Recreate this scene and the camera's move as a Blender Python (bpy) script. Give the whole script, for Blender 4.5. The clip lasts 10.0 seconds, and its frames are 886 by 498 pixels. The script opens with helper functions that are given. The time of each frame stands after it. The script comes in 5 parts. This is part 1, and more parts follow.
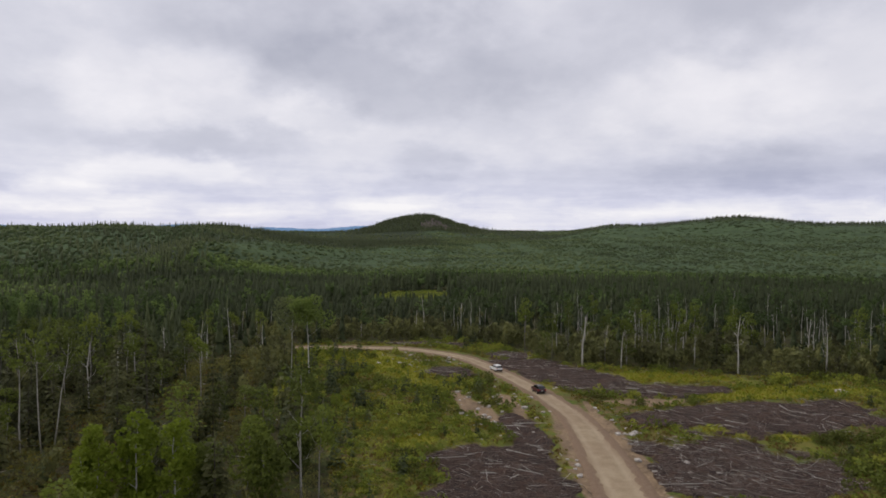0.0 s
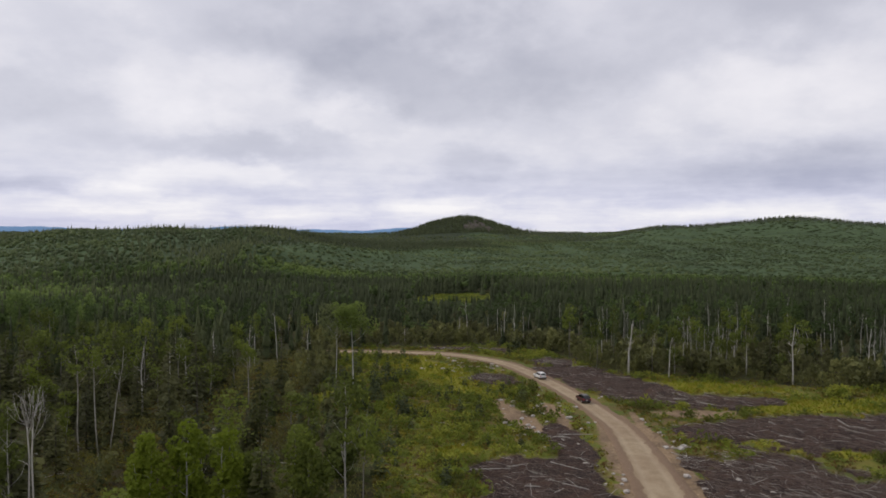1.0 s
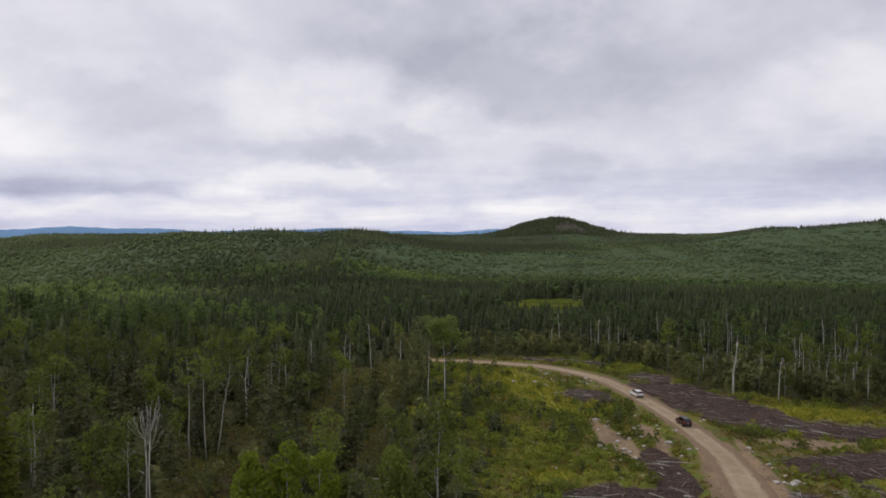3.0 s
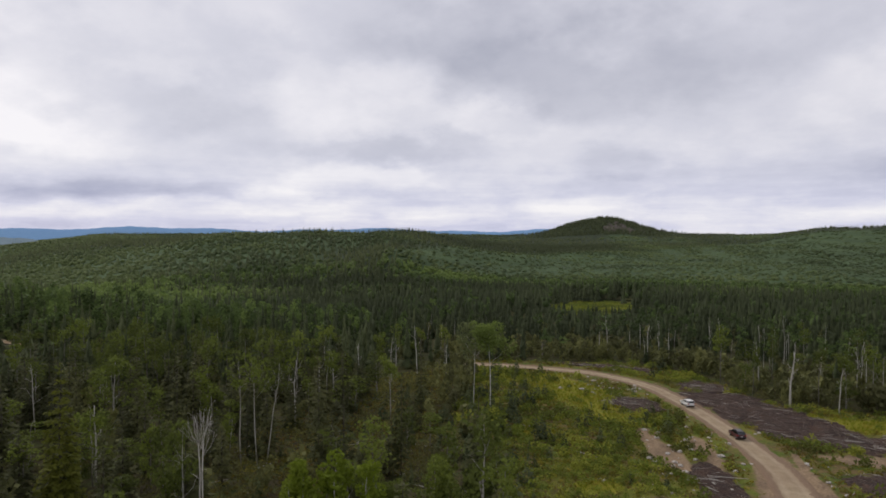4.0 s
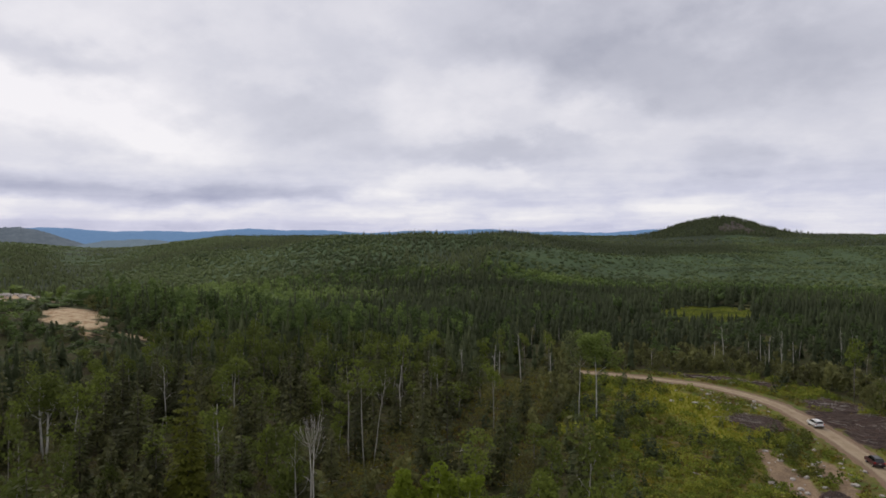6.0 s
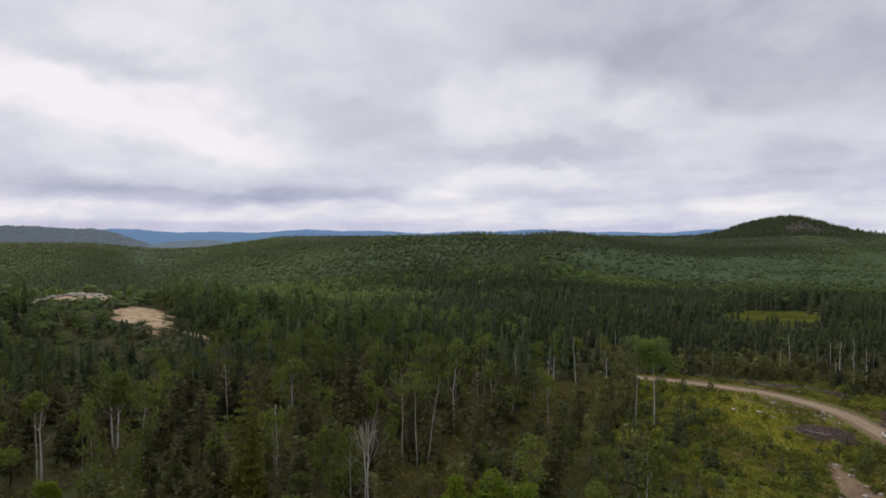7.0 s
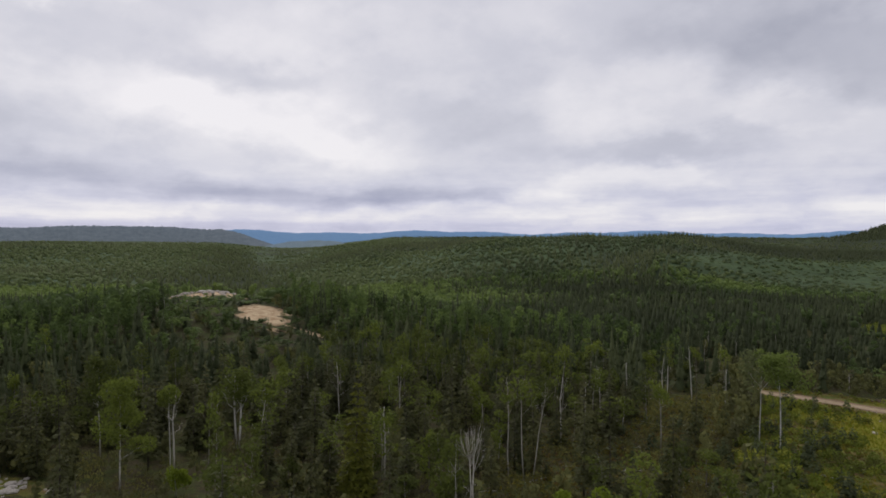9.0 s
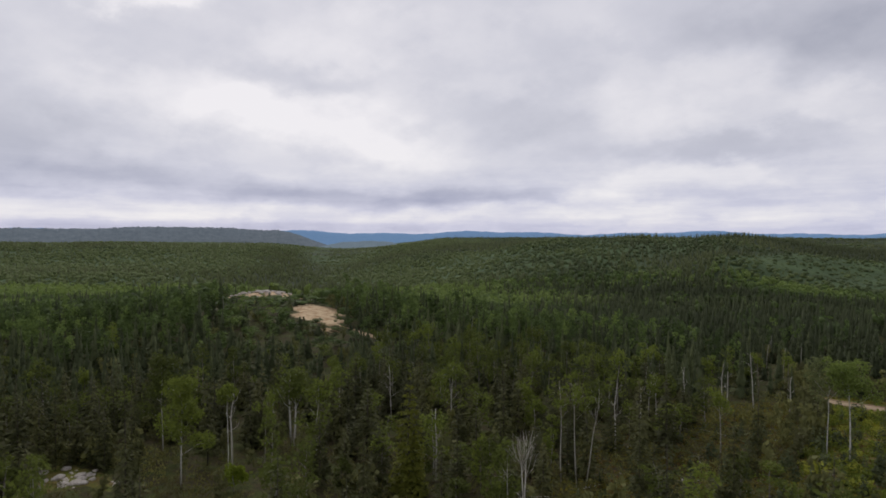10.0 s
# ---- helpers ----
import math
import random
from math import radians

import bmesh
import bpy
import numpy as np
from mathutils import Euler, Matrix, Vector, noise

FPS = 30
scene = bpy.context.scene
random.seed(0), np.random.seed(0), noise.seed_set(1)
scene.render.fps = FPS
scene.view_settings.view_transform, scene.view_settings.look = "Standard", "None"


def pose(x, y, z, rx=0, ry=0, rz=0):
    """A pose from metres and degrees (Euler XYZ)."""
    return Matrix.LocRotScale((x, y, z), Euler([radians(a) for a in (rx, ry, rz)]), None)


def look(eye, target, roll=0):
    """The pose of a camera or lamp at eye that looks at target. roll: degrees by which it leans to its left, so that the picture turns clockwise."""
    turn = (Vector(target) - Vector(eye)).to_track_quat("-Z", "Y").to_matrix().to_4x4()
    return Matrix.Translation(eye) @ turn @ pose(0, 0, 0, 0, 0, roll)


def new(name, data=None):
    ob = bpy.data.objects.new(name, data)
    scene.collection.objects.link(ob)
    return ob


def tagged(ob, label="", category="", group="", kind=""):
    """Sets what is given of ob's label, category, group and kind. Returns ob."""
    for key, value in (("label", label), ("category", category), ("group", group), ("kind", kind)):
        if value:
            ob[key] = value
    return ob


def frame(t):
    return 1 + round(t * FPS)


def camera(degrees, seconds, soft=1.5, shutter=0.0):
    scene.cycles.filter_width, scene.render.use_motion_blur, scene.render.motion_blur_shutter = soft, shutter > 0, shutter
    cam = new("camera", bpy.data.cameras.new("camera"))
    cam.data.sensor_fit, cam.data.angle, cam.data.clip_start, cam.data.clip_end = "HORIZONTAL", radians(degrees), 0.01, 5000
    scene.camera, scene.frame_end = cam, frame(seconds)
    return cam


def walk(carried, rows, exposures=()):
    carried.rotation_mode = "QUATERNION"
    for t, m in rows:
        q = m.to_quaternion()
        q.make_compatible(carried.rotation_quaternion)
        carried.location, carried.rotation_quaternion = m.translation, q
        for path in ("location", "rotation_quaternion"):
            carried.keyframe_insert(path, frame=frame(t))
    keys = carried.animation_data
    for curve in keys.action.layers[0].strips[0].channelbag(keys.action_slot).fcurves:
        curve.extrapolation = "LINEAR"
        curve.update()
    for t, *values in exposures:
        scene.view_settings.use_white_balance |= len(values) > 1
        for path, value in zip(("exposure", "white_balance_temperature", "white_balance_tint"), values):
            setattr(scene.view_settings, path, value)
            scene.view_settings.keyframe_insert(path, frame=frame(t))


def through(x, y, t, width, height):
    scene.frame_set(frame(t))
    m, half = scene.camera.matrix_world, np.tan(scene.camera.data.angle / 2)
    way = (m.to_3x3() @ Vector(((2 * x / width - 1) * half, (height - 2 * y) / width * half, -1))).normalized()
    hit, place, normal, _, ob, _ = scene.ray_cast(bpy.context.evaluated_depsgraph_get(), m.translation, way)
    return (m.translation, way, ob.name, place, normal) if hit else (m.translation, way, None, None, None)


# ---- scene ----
cam = camera(69.3, 10.0, soft=1.75)
PATH = [
    (0, (-4.521, -1.063, 36.166), (-4.571, 98.937, 34.016), 0.2),
    (0.5, (-4.552, -0.918, 36.721), (-7.902, 98.982, 34.721), 0.1),
    (1, (-4.573, -0.786, 37.477), (-11.323, 98.964, 35.527), 0.1),
    (1.5, (-4.621, -0.708, 38.306), (-14.821, 98.742, 36.406), 0.1),
    (2, (-4.740, -0.618, 39.111), (-18.540, 98.432, 37.211), 0.1),
    (2.5, (-4.911, -0.397, 39.776), (-22.161, 98.103, 37.926), 0.1),
    (4, (-5.040, -0.133, 41.924), (-32.690, 95.967, 40.024), 0.2),
    (4.5, (-5.055, -0.100, 42.386), (-36.205, 94.900, 40.486), 0.2),
    (5, (-5.111, 0.062, 42.733), (-40.061, 93.712, 40.933), 0.1),
    (5.5, (-5.243, 0.232, 43.037), (-44.093, 92.382, 41.237), 0.1),
    (7, (-5.069, 0.274, 44.122), (-55.219, 86.774, 42.372), 0.0),
    (7.5, (-5.114, 0.409, 44.424), (-58.814, 84.709, 42.674), 0.1),
    (8, (-5.265, 0.499, 44.677), (-62.365, 82.599, 42.977), 0.1),
    (8.5, (-5.343, 0.619, 44.915), (-65.793, 80.219, 43.215), 0.1),
    (9, (-5.403, 0.737, 45.105), (-69.153, 77.737, 43.455), 0.2),
    (9.5, (-5.545, 0.821, 45.324), (-72.345, 75.221, 43.724), 0.2),
    (10, (-5.593, 0.932, 45.511), (-75.343, 72.582, 43.911), 0.2),
]
walk(cam, [(t, look(eye, target, roll)) for t, eye, target, roll in PATH],
     exposures=[(0, 0.02), (2.5, 0.0), (5, -0.03), (7.5, -0.09), (10, -0.12)])

# ---- world and light ----
SUN_AZ, SUN_EL = 62.0, 42.0      # degrees to the left of +y, and above the horizon


def build_world():
    world = bpy.data.worlds.new("overcast_sky")
    scene.world = world
    world.use_nodes = True
    nt = world.node_tree
    nt.nodes.clear()
    N, L = nt.nodes.new, nt.links.new

    def mth(op, a, b=None, c=None, clamp=False):
        n = N("ShaderNodeMath")
        n.operation, n.use_clamp = op, clamp
        for k, v in enumerate((a, b, c)):
            if v is None:
                continue
            if isinstance(v, (int, float)):
                n.inputs[k].default_value = v
            else:
                L(v, n.inputs[k])
        return n.outputs[0]

    def mixc(f, a, b):
        n = N("ShaderNodeMix")
        n.data_type = "RGBA"
        for k, v in ((0, f), (6, a), (7, b)):
            if isinstance(v, (int, float)):
                n.inputs[k].default_value = v
            elif isinstance(v, tuple):
                n.inputs[k].default_value = (*v, 1)
            else:
                L(v, n.inputs[k])
        return n.outputs[2]

    tc = N("ShaderNodeTexCoord")
    sep = N("ShaderNodeSeparateXYZ")
    L(tc.outputs["Generated"], sep.inputs[0])
    x, y, z = sep.outputs
    up = mth("MAXIMUM", z, 0.0)
    den = mth("ADD", up, 0.44)
    comb = N("ShaderNodeCombineXYZ")
    L(mth("DIVIDE", x, den), comb.inputs[0])
    L(mth("DIVIDE", y, den), comb.inputs[1])

    def cloud_noise(scale, detail, off, dist=0.3):
        m = N("ShaderNodeMapping")
        m.inputs["Location"].default_value = off
        L(comb.outputs[0], m.inputs[0])
        n = N("ShaderNodeTexNoise")
        n.inputs["Scale"].default_value, n.inputs["Detail"].default_value = scale, detail
        n.inputs["Roughness"].default_value, n.inputs["Distortion"].default_value = 0.56, dist
        L(m.outputs[0], n.inputs["Vector"])
        return n.outputs[0]

    big = cloud_noise(1.7, 6, (3.1, 1.7, 0.0), 0.0)
    small = cloud_noise(4.4, 6, (7.3, 2.9, 4.0), 0.0)
    edge = N("ShaderNodeMapRange")
    edge.interpolation_type = "SMOOTHSTEP"
    L(small, edge.inputs[0])
    edge.inputs[1].default_value, edge.inputs[2].default_value = 0.37, 0.63
    edge.inputs[3].default_value, edge.inputs[4].default_value = 0.38, 0.62
    small = edge.outputs[0]
    warp = cloud_noise(3.0, 6, (1.3, 9.9, 2.0), 0.0)
    warp2 = cloud_noise(3.0, 6, (5.3, 0.9, 8.0), 0.0)
    cover = mth("ADD", mth("ADD", mth("MULTIPLY", big, 0.24), mth("MULTIPLY", small, 0.26)), 0.252)
    # large banks of cloud: azimuth to the left of +y, elevation, widths, and how much brighter
    az = mth("MULTIPLY", mth("ARCTAN2", mth("MULTIPLY", x, -1.0), y), 180 / math.pi)
    el = mth("MULTIPLY", mth("ARCSINE", z), 180 / math.pi)
    el0 = el
    az = mth("ADD", az, mth("MULTIPLY", mth("SUBTRACT", warp, 0.5), 20.0))
    el = mth("ADD", el, mth("MULTIPLY", mth("MULTIPLY", mth("SUBTRACT", warp2, 0.5), 1.1), el))
    # thin level streaks low in the sky
    flat = N("ShaderNodeCombineXYZ")
    L(mth("DIVIDE", az, 8.0), flat.inputs[0])
    L(mth("DIVIDE", el0, 1.2), flat.inputs[1])
    streak = N("ShaderNodeTexNoise")
    streak.inputs["Scale"].default_value, streak.inputs["Detail"].default_value = 1.0, 7
    streak.inputs["Roughness"].default_value = 0.6
    L(flat.outputs[0], streak.inputs["Vector"])
    low = mth("EXPONENT", mth("MULTIPLY", mth("POWER", mth("DIVIDE", el0, 5.5), 2.0), -1.0))
    cover = mth("ADD", cover, mth("MULTIPLY", mth("MULTIPLY", mth("SUBTRACT", streak.outputs[0], 0.5), 0.42), low))
    for a0, e0, wa, we, amp in CLOUD_BANKS:
        da = mth("DIVIDE", mth("SUBTRACT", az, a0), wa)
        de = mth("DIVIDE", mth("SUBTRACT", el, e0), we)
        q = mth("ADD", mth("MULTIPLY", da, da), mth("MULTIPLY", de, de))
        cover = mth("ADD", cover, mth("MULTIPLY", mth("EXPONENT", mth("MULTIPLY", mth("POWER", q, 1.5), -1.0)), amp))
    def shades(dark, mid, light):
        r = N("ShaderNodeValToRGB")
        L(cover, r.inputs[0])
        e = r.color_ramp.elements
        e[0].position, e[0].color = 0.24, (*dark, 1)
        e[1].position, e[1].color = 0.68, (*light, 1)
        e.new(0.48).color = (*mid, 1)
        return r.outputs[0]

    high_cloud = shades((0.385, 0.395, 0.480), (0.675, 0.672, 0.750), (0.965, 0.935, 0.968))
    low_cloud = shades((0.34, 0.365, 0.56), (0.64, 0.65, 0.82), (0.96, 0.94, 0.965))
    cloud = mixc(low, high_cloud, low_cloud)
    sky = N("ShaderNodeTexSky")
    sky.sky_type, sky.sun_disc = "NISHITA", False
    sky.sun_elevation, sky.sun_rotation = radians(SUN_EL), radians(-SUN_AZ)
    dim = N("ShaderNodeVectorMath")
    dim.operation = "SCALE"
    L(sky.outputs[0], dim.inputs[0])
    dim.inputs[3].default_value = 0.08
    col = mixc(0.93, dim.outputs[0], cloud)
    bg = N("ShaderNodeBackground")
    L(col, bg.inputs[0])
    bg.inputs[1].default_value = 1.0
    out = N("ShaderNodeOutputWorld")
    L(bg.outputs[0], out.inputs[0])


CLOUD_BANKS = [
    (3, 13.6, 11, 3.6, -0.13), (12, 17.0, 10, 4.2, -0.12), (-6, 13.5, 7, 2.6, -0.04), (-11, 17.0, 9, 3.4, -0.07),
    (27, 11.5, 8, 2.4, 0.07), (14, 10.0, 7, 1.5, 0.05), (21, 7.6, 10, 1.2, -0.10), (22, 5.1, 7, 1.2, 0.13),
    (29, 3.6, 4, 0.9, 0.11), (5, 3.0, 4, 0.9, 0.12), (0.3, 6.4, 5, 1.2, -0.10), (-7.5, 2.4, 5, 0.6, -0.07),
    (-22, 10.5, 10, 3.4, 0.09), (-27, 5.0, 13, 2.0, -0.13), (-26, 18.0, 7, 3.4, -0.08), (38, 11.2, 6, 2.2, -0.08),
    (56, 10.2, 9, 2.6, 0.10), (65, 11.0, 8, 3.2, 0.15), (51, 8.2, 7, 1.7, 0.10), (47, 7.0, 6, 1.6, 0.06),
    (56, 14.3, 6, 2.4, -0.07), (52, 17.8, 7, 2.6, 0.07), (33, 19.0, 6, 3.2, 0.08), (69, 19.8, 3, 1.8, 0.20), (68, 15.5, 8, 2.0, 0.03),
    (80, 8.0, 6, 4.0, -0.06), (50, 3.7, 16, 1.1, -0.17), (72, 4.8, 10, 1.2, -0.12), (0, 2.0, 400, 0.9, 0.09), (58, 1.0, 24, 0.5, -0.12), (36, 2.7, 5, 0.5, 0.05),
]
build_world()

sun = bpy.data.lights.new("sun", "SUN")
sun.energy, sun.angle, sun.color = 1.5, radians(25), (1.0, 0.96, 0.9)
sun_ob = new("sun", sun)
sa, se = radians(SUN_AZ), radians(SUN_EL)
sun_ob.matrix_world = look((0, 0, 200), (200 * math.sin(sa) * math.cos(se), -200 * math.cos(sa) * math.cos(se), 200 - 200 * math.sin(se)))

# ---- the lie of the land ----


def sstep(a, b, v):
    t = np.clip((v - a) / (b - a), 0, 1)
    return t * t * (3 - 2 * t)


def wob(x, y, s, k=0.0):
    """Smooth uneven waves of about s metres, -1 to 1."""
    return (np.sin(x / s * 1.9 + k) * np.cos(y / s * 2.3 - k * 1.7) + np.sin((x + y) / s * 1.1 + 2.1 * k + 0.6) * np.cos((x - 0.6 * y) / s * 1.7 + k)) * 0.5


def height(x, y):
    """The bare ground, for numpy arrays."""
    x, y = np.asarray(x, float), np.asarray(y, float)
    r = np.hypot(x, y)
    az = np.degrees(np.arctan2(-x, y))
    z = np.maximum(-6.0, 2.0 - 0.034 * (np.maximum(y, 30) - 108)) + np.maximum(-5.0, 0.03 * np.minimum(0, x + 20))
    z = np.where(y < 60, np.minimum(z, 3.6), z)
    z = z + 17.5 * np.exp(-(((x + 285) / 130) ** 2 + ((y - 178) / 85) ** 2))
    z = z + 9 * np.exp(-(((x + 355) / 42) ** 2 + ((y - 205) / 30) ** 2))
    z = z + 0.35 * wob(x, y, 17) * sstep(40, 90, r)
    glen = np.exp(-((az - 54.8) / np.where(az > 54.8, 4.0, 6.5)) ** 2)
    z = z - 6 * sstep(300, 600, r) + 30 * sstep(650, 2000, r) * (1 - 0.6 * glen) + 30 * sstep(1900, 3000, r) * (1 - 0.95 * sstep(43, 49, az))
    # the near ridge, the long one beyond the cutting, the rocky hill
    z = z + 50 * np.exp(-((az - 27.0) / 12.5) ** 4) * np.exp(-((r - 1080) / 330) ** 2) * (1 + 0.10 * wob(az, r * 0.01, 3.0))
    z = z + 16 * np.exp(-((az - 14) / 8) ** 2) * np.exp(-((r - 1250) / 350) ** 2)
    z = z + (40 * sstep(-9, -15, az) + 26 * np.exp(-((az + 24.5) / 4.2) ** 2)) * np.exp(-((r - 2250) / 500) ** 2)
    z = z + 69 * np.exp(-np.abs((az - 2.2) / 3.9) ** 2.3) * np.exp(-((r - 2800) / 280) ** 2) * (1 + 0.06 * wob(x, y, 75, 0.4) + 0.035 * wob(x, y, 30, 1.4))
    z = z + 9 * np.exp(-((r - np.interp(az, [0, 12, 20, 26], [1270, 970, 790, 670])) / 95) ** 2) * sstep(-4, 3, az) * sstep(27, 21, az) * (1 + 0.5 * wob(x, y, 120, 0.3))
    # the two shoulders of the far valley and the glen between them
    z = z + (25 - 13 * sstep(56, 61, az)) * sstep(33, 44, az) * np.exp(-((r - 1500) / 480) ** 2) * (1 - 0.95 * glen) - 7 * glen * sstep(450, 700, r)
    z = z + (4 + 5 * sstep(38, 50, az)) * wob(x, y, 260, 1.0) * sstep(500, 900, r) + 2.0 * wob(x, y, 90, 2.0) * sstep(350, 700, r)
    return z


ROAD = [(14, 20), (16.6, 50), (19.1, 80), (20.2, 98), (20.9, 112), (20.7, 122), (19.0, 133), (16.8, 144), (14.0, 156), (9.4, 171), (2.2, 190), (-8, 201.5),
        (-22, 209.5), (-43, 215.5), (-60, 216)]


def spline(points, step):
    """A smooth line through the points, sampled about every step metres."""
    pts = [Vector((*p, 0)) for p in points]
    out = []
    for i in range(len(pts) - 1):
        p0, p1, p2, p3 = pts[max(i - 1, 0)], pts[i], pts[i + 1], pts[min(i + 2, len(pts) - 1)]
        n = max(2, int((p2 - p1).length / step))
        for k in range(n):
            t = k / n
            out.append(0.5 * (2 * p1 + (p2 - p0) * t + (2 * p0 - 5 * p1 + 4 * p2 - p3) * t * t + (3 * p1 - p0 - 3 * p2 + p3) * t ** 3))
    out.append(pts[-1])
    return np.array([(p.x, p.y) for p in out])


ROAD_LINE = spline(ROAD, 1.5)


def road_half(y):
    """Half the width of the gravel."""
    return 2.7 + 1.0 * sstep(135, 85, y)


def road_distance(x, y):
    x, y = np.atleast_1d(x).astype(float), np.atleast_1d(y).astype(float)
    d = np.full(x.shape, 1e9)
    for px, py in ROAD_LINE[::2]:
        d = np.minimum(d, np.hypot(x - px, y - py))
    return d


def blob(x, y, cx, cy, a, b, turn, rough=0.30, soft=0.0):
    """1 inside an uneven oval of half-axes a, b, falling to 0 outside it."""
    c, s = math.cos(radians(turn)), math.sin(radians(turn))
    u, v = ((x - cx) * c + (y - cy) * s) / a, (-(x - cx) * s + (y - cy) * c) / b
    q = np.hypot(u, v) + rough * wob(x, y, 6.5, cx) + 0.6 * rough * wob(x, y, 2.6, cy) + 0.35 * rough * wob(x, y, 1.1, cx + cy)
    return sstep(1.12 + soft, 0.9 - soft, q)


# beds of logging slash: centre, half-axes, turn
SLASH = [(38, 90, 14, 15, -6), (57, 121, 25, 11.5, 8), (47, 145.5, 14, 5.5, 8), (25.5, 166, 10.5, 28, 27), (3.4, 86, 9.4, 15, 0), (9.2, 109, 3.6, 14, 4), (-3.5, 165.5, 6.8, 7.2, 0), (-12, 222, 16, 4.4, -18), (16, 197, 6, 9, 25)]
SANDY = [(1.6, 128, 2.9, 15, 14), (9.6, 130, 2.0, 10, 8), (5.5, 118, 3.5, 2.5, 0), (38, 133.5, 10, 3.6, 6), (25.2, 108, 1.2, 28, 0)]
GRASSY = [(-18, 176, 8.5, 24, 22), (-32, 192, 9, 8, 0), (48, 161, 16, 6.5, 5), (70, 143, 24, 7, 8), (50, 109, 9, 2.6, -18), (-8, 151, 7, 3.5, 10), (-9, 104, 4, 3, 20), (-22, 133, 4, 2.5, 30)]
PITS = [(-254, 172, 30, 11, -25), (-352, 202, 32, 24, -15), (-135, 37.5, 8, 6, 40), (-268, 181, 14, 7, -25), (-228, 164, 6, 2.2, 10), (-217, 164, 5, 2.2, 0), (-208, 164, 4, 2.0, 0), (-200, 164.5, 5, 2.6, 0), (-192, 166, 3, 1.6, 0)]
MEADOW = (-27, 478, 35, 72, 3)
POND = (-30, 562, 44, 15, 0)


def many(x, y, blobs, soft=0.0):
    m = np.zeros(np.shape(x))
    for b in blobs:
        m = np.maximum(m, blob(x, y, *b, soft=soft))
    return m


def open_land(x, y):
    """1 where the trees are cut, 0 in the wood."""
    x, y = np.asarray(x, float), np.asarray(y, float)
    left = np.interp(y, [40, 79, 93, 112, 140, 188, 214, 235], [-12, -18, -22, -29, -43, -48, -64, -60])
    far = np.interp(x, [-60, -30, -9, 14, 25, 33, 52, 71, 91, 130], [223, 229, 235, 222, 194, 177, 175, 167, 162, 140])
    n = 3.0 * wob(x, y, 11, 0.4)
    m = sstep(left - 2 + n, left + 3 + n, x) * sstep(far + 2 + n, far - 3 + n, y)
    side = np.where(x < -46, 0.5, 3.0)
    m = np.maximum(m, sstep(road_half(y) + side + 2.5, road_half(y) + side, road_distance(x, y).reshape(x.shape)))
    m = np.maximum(m, many(x, y, PITS))
    m = np.maximum(m, np.maximum(blob(x, y, *MEADOW), blob(x, y, *POND)))
    return m


# ---- materials ----


class Mat:
    """A node material with short ways to wire it."""

    def __init__(self, name, rough=0.85, spec=0.25):
        self.m = bpy.data.materials.new(name)
        self.m.use_nodes = True
        self.nt = self.m.node_tree
        self.b = self.nt.nodes["Principled BSDF"]
        self.b.inputs["Roughness"].default_value = rough
        self.b.inputs["Specular IOR Level"].default_value = spec

    def node(self, kind, **sets):
        n = self.nt.nodes.new(kind)
        for k, v in sets.items():
            n.inputs[k.replace("_", " ")].default_value = v
        return n

    def link(self, a, b):
        self.nt.links.new(a, b)

    def where(self):
        return self.node("ShaderNodeNewGeometry").outputs["Position"]

    def noise(self, scale, detail=4, rough=0.55, vec=None, dist=0.0):
        n = self.node("ShaderNodeTexNoise", Scale=scale, Detail=detail, Roughness=rough, Distortion=dist)
        self.link(vec or self.where(), n.inputs["Vector"])
        return n.outputs[0]

    def ramp(self, fac, *stops):
        r = self.node("ShaderNodeValToRGB")
        self.link(fac, r.inputs[0])
        e = r.color_ramp.elements
        while len(e) < len(stops):
            e.new(0.5)
        for s, (p, c) in zip(e, stops):
            s.position, s.color = p, (*c, 1) if isinstance(c, tuple) else (c, c, c, 1)
        return r.outputs[0]

    def mix(self, fac, a, b, mode="MIX"):
        n = self.nt.nodes.new("ShaderNodeMix")
        n.data_type, n.blend_type = "RGBA", mode
        for k, v in ((0, fac), (6, a), (7, b)):
            if isinstance(v, (int, float)):
                n.inputs[k].default_value = v
            elif isinstance(v, tuple):
                n.inputs[k].default_value = (*v, 1)
            else:
                self.link(v, n.inputs[k])
        return n.outputs[2]

    def attr(self, name):
        n = self.nt.nodes.new("ShaderNodeAttribute")
        n.attribute_name = name
        return n.outputs["Fac"]

    def math(self, op, a, b=0.0):
        n = self.nt.nodes.new("ShaderNodeMath")
        n.operation = op
        for k, v in enumerate((a, b)):
            if isinstance(v, (int, float)):
                n.inputs[k].default_value = v
            else:
                self.link(v, n.inputs[k])
        return n.outputs[0]

    def color(self, c):
        self.link(c, self.b.inputs["Base Color"])
        return self

    def bump(self, h, strength=0.5, dist=0.05):
        n = self.node("ShaderNodeBump", Strength=strength, Distance=dist)
        self.link(h, n.inputs["Height"])
        self.link(n.outputs[0], self.b.inputs["Normal"])
        return self


